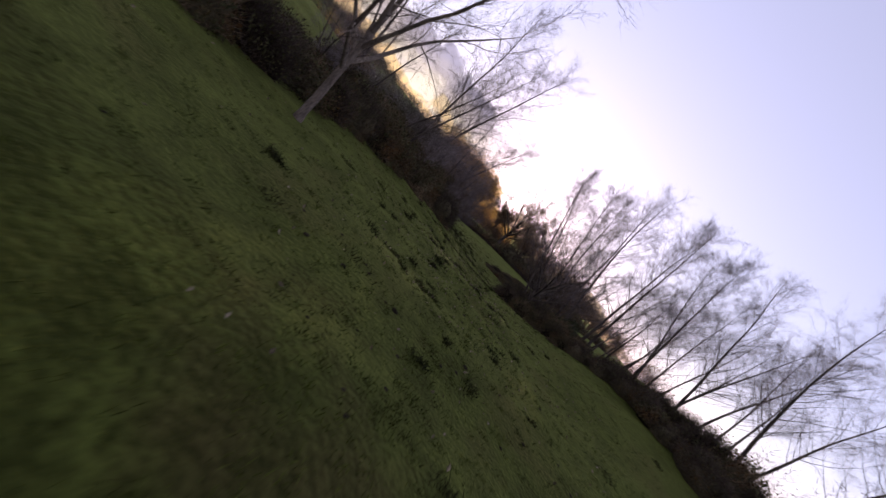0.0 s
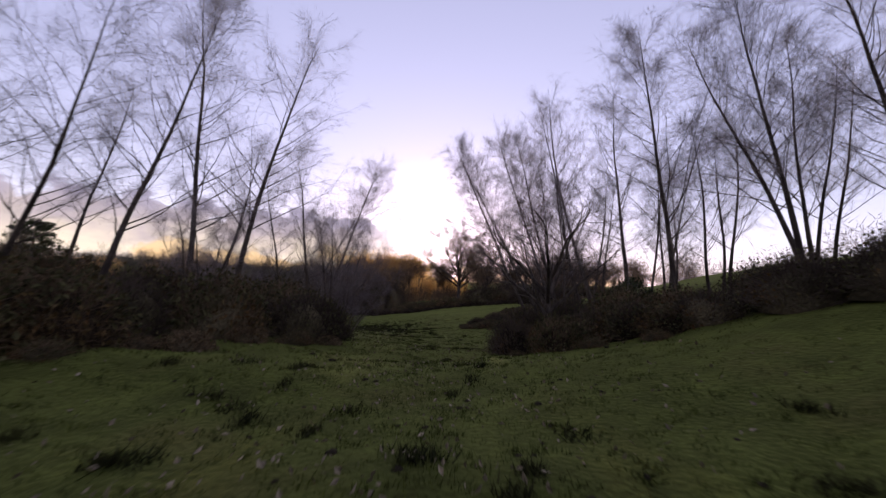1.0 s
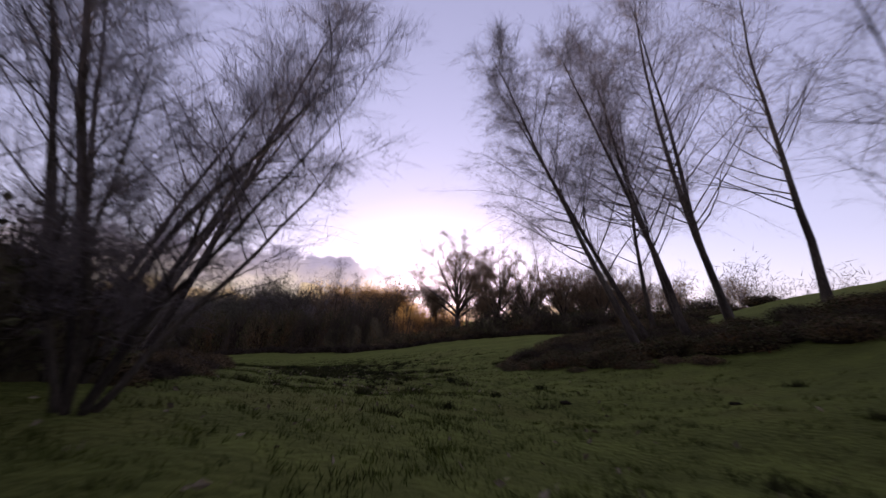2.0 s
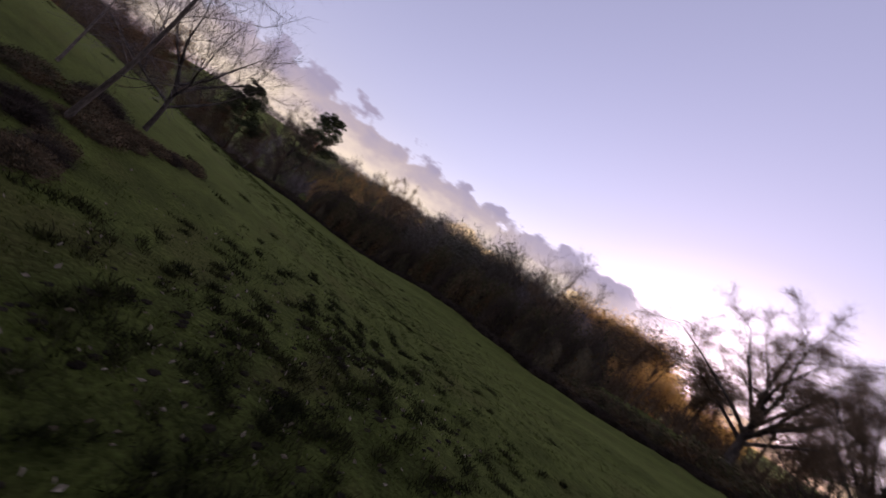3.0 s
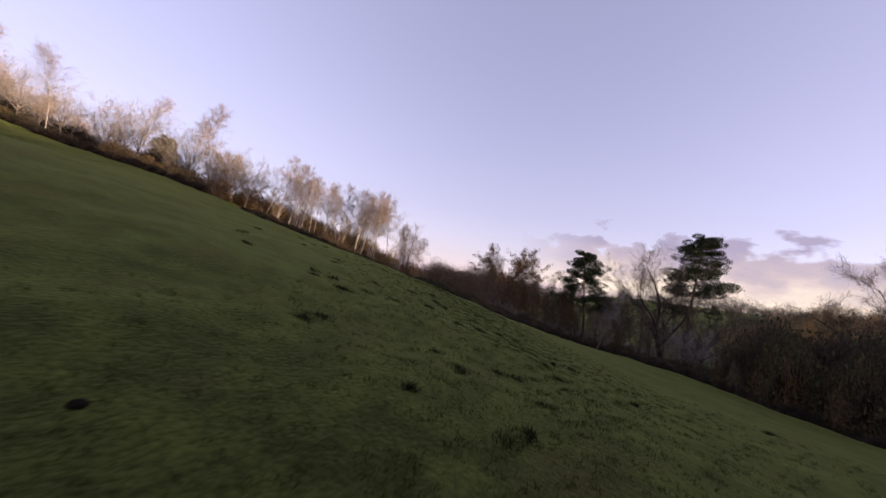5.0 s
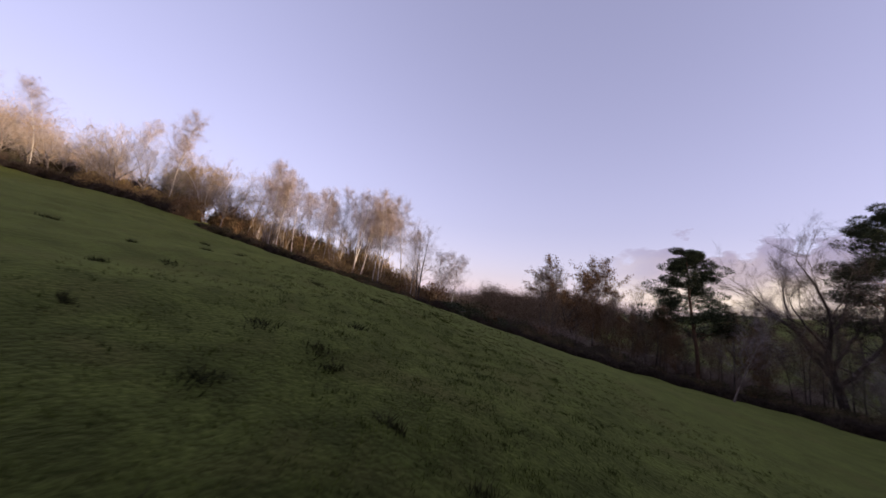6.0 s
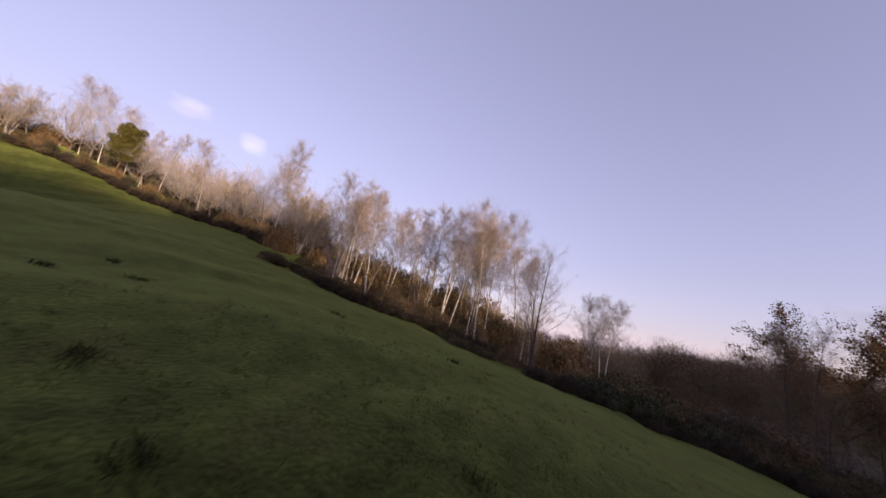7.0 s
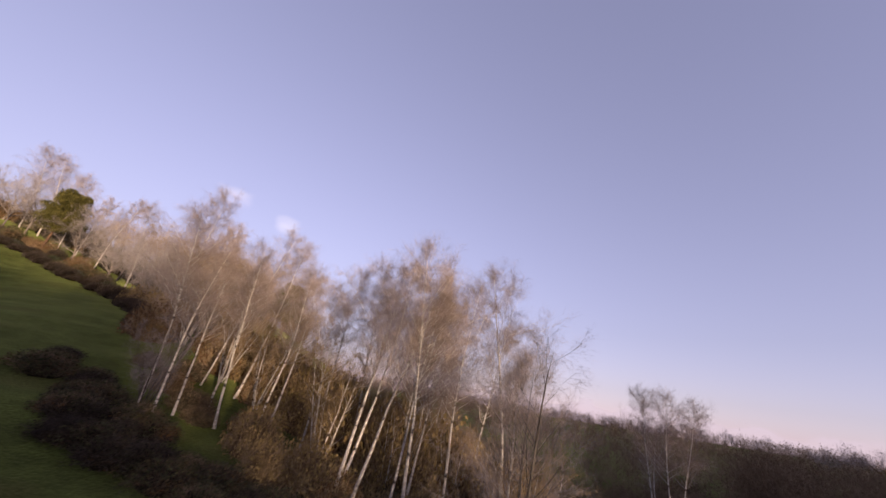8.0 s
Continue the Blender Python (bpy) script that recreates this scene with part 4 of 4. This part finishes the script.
def canopy_wood(name, rng, spots, mat, label, tall=(7.5, 10.0)):
    """Tall trees with bare stems and close crowns, light showing between the stems: one thing of many."""
    tri = []
    for x, y in spots:
        z, s = float(land(x, y)) - 0.3, rng.uniform(*tall)
        clear = s * rng.uniform(0.46, 0.56)
        tri.append(spikes(rng, np.array([(x, y, z)]), np.array([(0.0, 0.0, 1.0)]) + rng.normal(0, 0.05, (1, 3)), np.array([s]), 0.017 * s))
        for _ in range(3):
            stem = np.array([(x, y, z)]) + rng.normal(0, 1.6, (1, 3)) * (1, 1, 0)
            tri.append(spikes(rng, stem, np.array([(0.0, 0.0, 1.0)]) + rng.normal(0, 0.09, (1, 3)), np.array([s * rng.uniform(0.45, 0.8)]), 0.009 * s))
        n, each = 12, 36                 # a thin shrub layer between the stems
        low = np.array((x, y, z + 0.16 * s)) + rng.normal(0, 1, (n, 3)) * (0.24 * s, 0.24 * s, 0.10 * s)
        tri.append(slivers(rng, np.repeat(low, each, 0) + rng.normal(0, 0.06 * s, (n * each, 3)), rng.normal(0, 0.5, (n * each, 3)) + (0, 0, 0.6), rng.uniform(0.05, 0.12, n * each) * s, 0.0038 * s))
        n, each = 20, 50
        lobe = rng.normal(0, 1, (n, 3))
        lobe *= rng.uniform(0.3, 1.0, (n, 1)) / np.linalg.norm(lobe, axis=1, keepdims=True)
        lobe = np.array((x, y, z + (s + clear) / 2)) + lobe * (s * 0.27, s * 0.27, (s - clear) / 2)
        fork = np.array((x, y, z + clear * 0.72)) + np.stack([np.zeros(n), np.zeros(n), rng.uniform(0, 0.3, n) * clear], 1)
        way = lobe - fork
        tri.append(spikes(rng, fork, way, np.linalg.norm(way, axis=1), 0.005 * s))
        at = np.repeat(lobe, each, 0) + rng.normal(0, 0.07 * s, (n * each, 3))
        tri.append(slivers(rng, at, np.repeat(way, each, 0) * (0.8 / s) + rng.normal(0, 0.5, (n * each, 3)), rng.uniform(0.04, 0.11, n * each) * s, 0.0040 * s))
    return tagged(new(name, mesh_of_triangles(name, np.concatenate(tri), mat)), label, "woodland", kind="stuff")


def ring(az_low, az_high, near, far):
    def spot(rng):
        a, r = radians(rng.uniform(az_low, az_high)), rng.uniform(near, far)
        return -20 - math.sin(a) * r, 40 + math.cos(a) * r
    return spot


wood_rng = np.random.default_rng(77)
def wedge_free(spot):
    """The same spots, but none in a wedge kept clear from the camera towards the sunset."""
    def pick(rng):
        while True:
            x, y = spot(rng)
            if y < 60 or not -0.72 < (-1 - x) / (y - 33) < 0.23:
                return x, y
    return pick


canopy_wood("sunset_wood", wood_rng, [(-1 - wood_rng.uniform(-0.17, 0.23) * d, 33 + d) for d in wood_rng.uniform(50, 86, 26)], M_TWIG_BROWN,
            "close-crowned bare wood with the sunset shining between its stems")
far_wood("lane_scrub", wood_rng, 90, lambda rng: (rng.uniform(-24, 20), rng.uniform(90, 124)), M_TWIG_DARK, (2.4, 4.0), "low dark scrub across the cleared wedge below the sunset", 0.0046, True)
canopy_wood("skyline_wood", wood_rng, [(wood_rng.uniform(12, 46), wood_rng.uniform(72, 96)) for _ in range(34)], M_TWIG_BROWN,
            "row of bare trees with pale sky between their stems", (6.5, 9.0))
# added blocker: stops sun patches on the first field
far_wood("lane_thicket", wood_rng, 46, lambda rng: (rng.uniform(-13, 4), rng.uniform(98, 122)), M_DRYLEAF, (6.0, 7.6), "thicket added below the sunset to keep sun off the first field", 0.0042)
far_wood("north_thicket", wood_rng, 150, lambda rng: (rng.uniform(8, 46), rng.uniform(68, 90)), M_TWIG_WOOD, (2.2, 3.4), "low brown thicket beside the sunset", 0.0042, True)
# added trees, tall enough to keep low sun off the grass
far_wood("corner_wood", wood_rng, 90, lambda rng: (rng.uniform(-51, -26), rng.uniform(84, 108)), M_TWIG_WOOD, (10.5, 13.0), "dense brown wood added beyond the north hedge to shade the field", 0.0036)
# kept low so the sun still passes over to the birches
far_wood("corner_coppice", wood_rng, 110, lambda rng: (rng.uniform(-88, -50), rng.uniform(84, 112)), M_TWIG_WOOD, (5.5, 8.0), "low brown coppice behind the corner of the field", 0.0036)
# added as a sun blocker: height and span set to shade the upper field
far_wood("tall_wood", wood_rng, 150, lambda rng: (rng.uniform(-55, -18), rng.uniform(172, 214)), M_DRYLEAF, (17.5, 20.5), "tall leafless wood added on the far rise to shade the field, its tops catching low light", 0.003)
far_wood("ridge_trees", wood_rng, 140, wedge_free(ring(4, 58, 78, 120)), M_DRYLEAF, (6.5, 9.5), "thin-crowned trees along the skyline glowing in low light", 0.0034)
far_wood("north_wood", wood_rng, 330, wedge_free(ring(-45, 40, 66, 190)), M_TWIG_GREY, (8, 12), "leafless brown woodland beyond the north hedge")
far_wood("west_wood", wood_rng, 640, ring(38, 102, 95, 220), M_TWIG_BROWN, (2.4, 4.6), "leafless brown woodland rising beyond the pines", 0.0045, True)
far_wood("west_grove", wood_rng, 130, ring(86, 103, 88, 140), M_TWIG_BROWN, (6, 9.5), "taller brown trees closing the dip in the west", 0.002)
far_wood("southwest_hills_wood", wood_rng, 420, ring(92, 160, 380, 560), M_TWIG_BROWN, (9, 14), "distant brown woods on the southwest hills", 0.009)
far_wood("northwest_hills_wood", wood_rng, 760, ring(22, 104, 190, 620), M_TWIG_WOOD, (6, 10), "distant brown woods on the northwest hills", 0.009)
far_wood("southwest_wood", wood_rng, 420, ring(102, 142, 80, 210), M_TWIG_BROWN, (3.5, 6.5), "low brown woodland falling away past the birches", 0.0045, True)
far_wood("west_scrub", wood_rng, 320, lambda rng: (rng.uniform(-122, -86), rng.uniform(8, 46)), M_TWIG_BROWN, (2.4, 4.6), "low brown thicket filling the dip beyond the birches", 0.0024, True)
far_wood("corner_scrub", wood_rng, 620, lambda rng: (rng.uniform(-140, -38), rng.uniform(82, 165)), M_TWIG_WOOD, (2.2, 4.8), "low brown thicket behind the corner of the field", 0.0045, True)
far_wood("hillside_scrub", wood_rng, 900, lambda rng: (rng.uniform(-150, -55), rng.uniform(96, 250)), M_TWIG_WOOD, (3.6, 6.0), "dark brown scrub clothing the hillside beyond the north hedge", 0.0085, True)
far_wood("valley_wood", wood_rng, 520, ring(98, 146, 200, 390), M_TWIG_BROWN, (6, 9), "brown woods filling the valley past the birches", 0.009)
# the light birch-twig colour paints sunlight onto this thicket
far_wood("hedge_scrub", wood_rng, 340, lambda rng: (rng.uniform(-104, -73), rng.uniform(42, 76)), M_TWIG, (1.8, 3.4), "brown thicket behind the west hedge", 0.0042, True)
far_wood("south_wood", wood_rng, 120, ring(150, 178, 85, 130), M_TWIG_GOLD, (7, 10), "pale leafless woodland behind the birches")
far_wood("east_wood", wood_rng, 160, ring(-178, -45, 70, 150), M_TWIG_GREY, (8, 12), "leafless brown woodland beyond the first field")
far_wood("horizon_wood", wood_rng, 400, wedge_free(ring(-180, 180, 260, 600)), M_TWIG_GREY, (10, 16), "distant leafless woods on the low hills")


# ---------------------------------------------------------------- sunset cloud
def cloud_bank(name, az_low, az_high, low, high, colours, label, seed, edge=0.5, thick=1.0, small=False, lift=0.02, fade=9.0):
    """A curved bank of cloud or glow far off, lumpy above, its light painted as emission: a backdrop."""
    V, F, n, rows_ = [], [], 60, 12
    away = 2250 + 20 * seed
    for i in range(n + 1):
        a = radians(az_low + (az_high - az_low) * i / n)
        for j in range(rows_ + 1):
            e = radians(low + (high - low) * j / rows_)
            V.append((-math.sin(a) * away, math.cos(a) * away, math.tan(e) * away))
    for i in range(n):
        for j in range(rows_):
            k = i * (rows_ + 1) + j
            F.append((k, k + 1, k + rows_ + 2, k + rows_ + 1))
    m = bpy.data.materials.new(name)
    m.use_nodes = True
    nd, lk = m.node_tree.nodes, m.node_tree.links
    nd.remove(nd["Principled BSDF"])
    place, mapping, tex = nd.new("ShaderNodeTexCoord"), nd.new("ShaderNodeMapping"), nd.new("ShaderNodeTexNoise")
    mapping.inputs["Scale"].default_value = (0.0055, 0.0055, 0.010)
    mapping.inputs["Location"].default_value = (seed, seed * 2, 0)
    tex.inputs["Scale"].default_value, tex.inputs["Detail"].default_value = 1.0, 8.0
    lk.new(place.outputs["Object"], mapping.inputs["Vector"])
    lk.new(mapping.outputs["Vector"], tex.inputs["Vector"])
    split = nd.new("ShaderNodeSeparateXYZ")
    lk.new(place.outputs["UV"], split.inputs["Vector"])

    def sums(op, a, b, c=None):
        x = nd.new("ShaderNodeMath")
        x.operation = op
        for s, v in zip(x.inputs, (a, b) if c is None else (a, b, c)):
            if isinstance(v, (int, float)):
                s.default_value = v
            else:
                lk.new(v, s)
        return x.outputs[0]
    top = sums("SUBTRACT", sums("MULTIPLY_ADD", tex.outputs["Fac"], 1.1, lift), split.outputs["Y"])
    body = nd.new("ShaderNodeMapRange")
    body.inputs["From Min"].default_value, body.inputs["From Max"].default_value = -0.03, 0.07
    lk.new(top, body.inputs["Value"])
    if small:            # a cloud that fades out on all its sides
        sides = sums("MULTIPLY", split.outputs["X"], sums("SUBTRACT", 1.0, split.outputs["X"]))
        ends = sums("MULTIPLY", split.outputs["Y"], sums("SUBTRACT", 1.0, split.outputs["Y"]))
        lk.new(sums("SUBTRACT", sums("MULTIPLY_ADD", sums("MULTIPLY", sides, ends), 9.0, tex.outputs["Fac"]), 0.78), body.inputs["Value"])
        body.inputs["From Min"].default_value, body.inputs["From Max"].default_value = 0.0, 0.55
    rise = nd.new("ShaderNodeMapRange")
    rise.inputs["From Max"].default_value = edge
    lk.new(split.outputs["Y"], rise.inputs["Value"])
    ramp = nd.new("ShaderNodeValToRGB")
    ramp.color_ramp.elements[0].color, ramp.color_ramp.elements[1].color = (*colours[0], 1), (*colours[-1], 1)
    if len(colours) == 3:
        ramp.color_ramp.elements.new(0.46).color = (*colours[1], 1)
        ramp.color_ramp.elements[0].position, ramp.color_ramp.elements[2].position = 0.18, 0.75
    soft = sums("ADD", sums("MULTIPLY_ADD", tex.outputs["Fac"], 0.7, -0.35), split.outputs["Y"])
    lk.new(soft, ramp.inputs["Fac"])
    glow, clear, mix = nd.new("ShaderNodeEmission"), nd.new("ShaderNodeBsdfTransparent"), nd.new("ShaderNodeMixShader")
    lk.new(ramp.outputs["Color"], glow.inputs["Color"])
    ends = sums("MINIMUM", sums("MULTIPLY", sums("MULTIPLY", split.outputs["X"], sums("SUBTRACT", 1.0, split.outputs["X"])), fade), 1.0)
    lk.new(sums("MULTIPLY", sums("MULTIPLY", body.outputs["Result"], ends), sums("MULTIPLY", rise.outputs["Result"], thick)), mix.inputs[0])
    lk.new(clear.outputs[0], mix.inputs[1])
    lk.new(glow.outputs[0], mix.inputs[2])
    lk.new(mix.outputs[0], nd["Material Output"].inputs["Surface"])
    me = bpy.data.meshes.new(name)
    me.from_pydata(V, [], F)
    across = me.uv_layers.new(name="across")
    for loop in me.loops:
        k = loop.vertex_index
        across.data[loop.index].uv = (k // (rows_ + 1) / n, k % (rows_ + 1) / rows_)
    me.materials.append(m)
    return tagged(new(name, me), label, "cloud", kind="structure")


cloud_bank("backdrop_cloud", 3.5, 96, 1.2, 13.0, ((0.29, 0.235, 0.19), (0.165, 0.132, 0.140), (0.115, 0.098, 0.137)),
           "mauve cloud bank with a cream glow beneath it", 3.0, 0.12, 0.92, lift=0.18)
# glowing sheets that paint the sunset light, open where the sun passes
cloud_bank("backdrop_glow_sunset", -28, 30, -3.0, 6.0, ((0.34, 0.15, 0.035), (0.30, 0.19, 0.08)), "orange sunset glow low behind the trees", 5.0, 0.02, 0.9, lift=-0.05)
cloud_bank("backdrop_glow_gold", 3.4, 44, -1.0, 8.0, ((0.33, 0.18, 0.065), (0.26, 0.20, 0.14)), "band of golden light between the wood and the cloud bank", 1.0, 0.05, 0.88, fade=40.0)
cloud_bank("backdrop_glow_gold_right", -22, 0.6, -1.0, 6.0, ((0.34, 0.17, 0.05), (0.28, 0.20, 0.12)), "second golden band of light, split off to leave the sun clear", 1.6, 0.05, 0.8, fade=30.0)
cloud_bank("backdrop_cloud_puff", 173.0, 178.0, 19.0, 22.6, ((0.42, 0.36, 0.40), (0.46, 0.39, 0.38)), "small pale puff of cloud in the clear sky", 2.0, 0.05, 0.35, True)
cloud_bank("backdrop_cloud_wisp", 179.5, 188.0, 20.2, 24.0, ((0.30, 0.26, 0.36), (0.44, 0.36, 0.36)), "thin pink-lit wisp of cloud", 6.5, 0.05, 0.5, True)
cloud_bank("backdrop_cloud_low", 96, 140, 0.0, 5.0, ((0.26, 0.20, 0.22), (0.26, 0.21, 0.24)), "pale pink streak of cloud low over the hills", 8.0, 0.3, 0.5)

# ---------------------------------------------------------------- grass, leaves, molehills
def strip(rng, line, n, wide):
    """Random plan points about a line, denser near it."""
    line = np.array(line, float)
    seg = np.linalg.norm(np.diff(line, axis=0), axis=1)
    i = rng.choice(len(seg), n, p=seg / seg.sum())
    t = rng.uniform(0, 1, (n, 1))
    p = line[i] + (line[i + 1] - line[i]) * t
    a, r = rng.uniform(0, 6.283, n), wide * rng.uniform(0, 1, n) ** 0.8
    return p + np.stack([np.cos(a) * r, np.sin(a) * r], 1)


def blades(rng, p, height, width, splay):
    z = land(p[:, 0], p[:, 1]) + hummocks(p[:, 0], p[:, 1]) - 0.01
    n = len(p)
    a = rng.uniform(0, 6.283, n)
    h = height * rng.uniform(0.5, 1.4, n)
    s = np.stack([np.cos(a), np.sin(a), 0 * a], 1)
    lean = rng.normal(0, splay, (n, 2)) * h[:, None]
    foot = np.stack([p[:, 0], p[:, 1], z], 1)
    tip = foot + np.stack([lean[:, 0], lean[:, 1], h], 1)
    return np.stack([foot - s * width, foot + s * width, tip], 1)


turf_rng = np.random.default_rng(21)
FIELD_LINE = [(0, -2), (1.5, 8), (1.5, 18), (-0.5, 30), (-1, 40), (-6, 52), (-14, 57), (-28, 57), (-38, 52), (-46, 46)]
clump = strip(turf_rng, FIELD_LINE, 40000, 9.0)
tuft = np.repeat(clump, 7, axis=0) + turf_rng.normal(0, 0.05, (len(clump) * 7, 2))
tagged(new("grass", mesh_of_triangles("grass", blades(turf_rng, tuft, 0.07, 0.006, 0.5), M_GRASS)), "short uneven winter pasture grass", "grass", kind="stuff")
clump = strip(turf_rng, [(1, 6), (1, 20), (-1, 30), (-1, 40), (-5, 50), (-14, 55), (-30, 55)], 120, 11.0)
clump = np.concatenate([clump, strip(turf_rng, [(-3, 41), (-5, 45), (-8, 49)], 260, 5.0), strip(turf_rng, [(-1, 8), (0, 18)], 36, 6.0), strip(turf_rng, [(-24, 52), (-34, 48), (-42, 42)], 36, 9.0)])
tuft = np.repeat(clump, 80, axis=0) + turf_rng.normal(0, 1, (len(clump) * 80, 2)) * np.repeat(turf_rng.uniform(0.05, 0.20, (len(clump), 2)), 80, axis=0)
tagged(new("rough_grass", mesh_of_triangles("rough_grass", blades(turf_rng, tuft, 0.12, 0.013, 0.6), M_TUSSOCK)), "dark coarse tussocks in the pasture", "grass", kind="stuff")
p = np.concatenate([strip(turf_rng, [(0, 8), (1.5, 20), (0, 30)], 1050, 8.0), strip(turf_rng, [(-2, 36), (-5, 43), (-7, 47)], 480, 6.5), strip(turf_rng, [(-3, 40), (-5, 45), (-7, 49)], 190, 4.0), strip(turf_rng, [(0.4, 13), (2.4, 19)], 260, 4.0)])
at = np.stack([p[:, 0], p[:, 1], land(p[:, 0], p[:, 1]) + hummocks(p[:, 0], p[:, 1]) + 0.05], 1)
tagged(new("leaf_litter", mesh_of_triangles("leaf_litter", flakes(turf_rng, at, 0.042), M_LITTER)), "pale fallen leaves scattered over the grass", "leaves", kind="stuff")

clod_rng = np.random.default_rng(8)
V, F = [], []
for x, y in np.concatenate([strip(clod_rng, [(-3.2, 39.5), (-4.6, 44), (-7.5, 49)], 520, 3.6), strip(clod_rng, [(0, 4), (1.5, 12), (1.5, 20)], 120, 5.0)]):
    v, f = lump(clod_rng, 0, 7, 4, 0.45)
    r = clod_rng.uniform(0.02, 0.065) * (1.5 if y > 30 and clod_rng.random() < 0.08 else 1.0)
    z = float(land(x, y) + hummocks(x, y))
    F.extend(tuple(len(V) + k for k in q) for q in f)
    V.extend((x + p[0] * r * 1.3, y + p[1] * r * 1.3, z + p[2] * r * 0.5) for p in v)
tagged(new("mud_clods", mesh_from("mud_clods", V, F, M_SOIL)), "dark clods of trodden mud scattered in the grass", "mud", kind="stuff")


def molehill():
    rng = np.random.default_rng(31)
    V, F = lump(rng, 31, 12, 5, 0.3)
    return new("molehill", mesh_from("molehill", V, F, M_SOIL))


kind_of("molehill", molehill, "small dark molehill of fresh soil in the grass", "molehill", "molehills")
random.seed(14)
for x, y in strip(np.random.default_rng(5), [(-1, 6), (0, 20), (-2, 38), (-8, 50), (-12, 53)], 18, 9.0):
    s = random.uniform(0.09, 0.17)
    put("molehill", float(x), float(y), s, s * random.uniform(0.35, 0.6), sink=0.01)
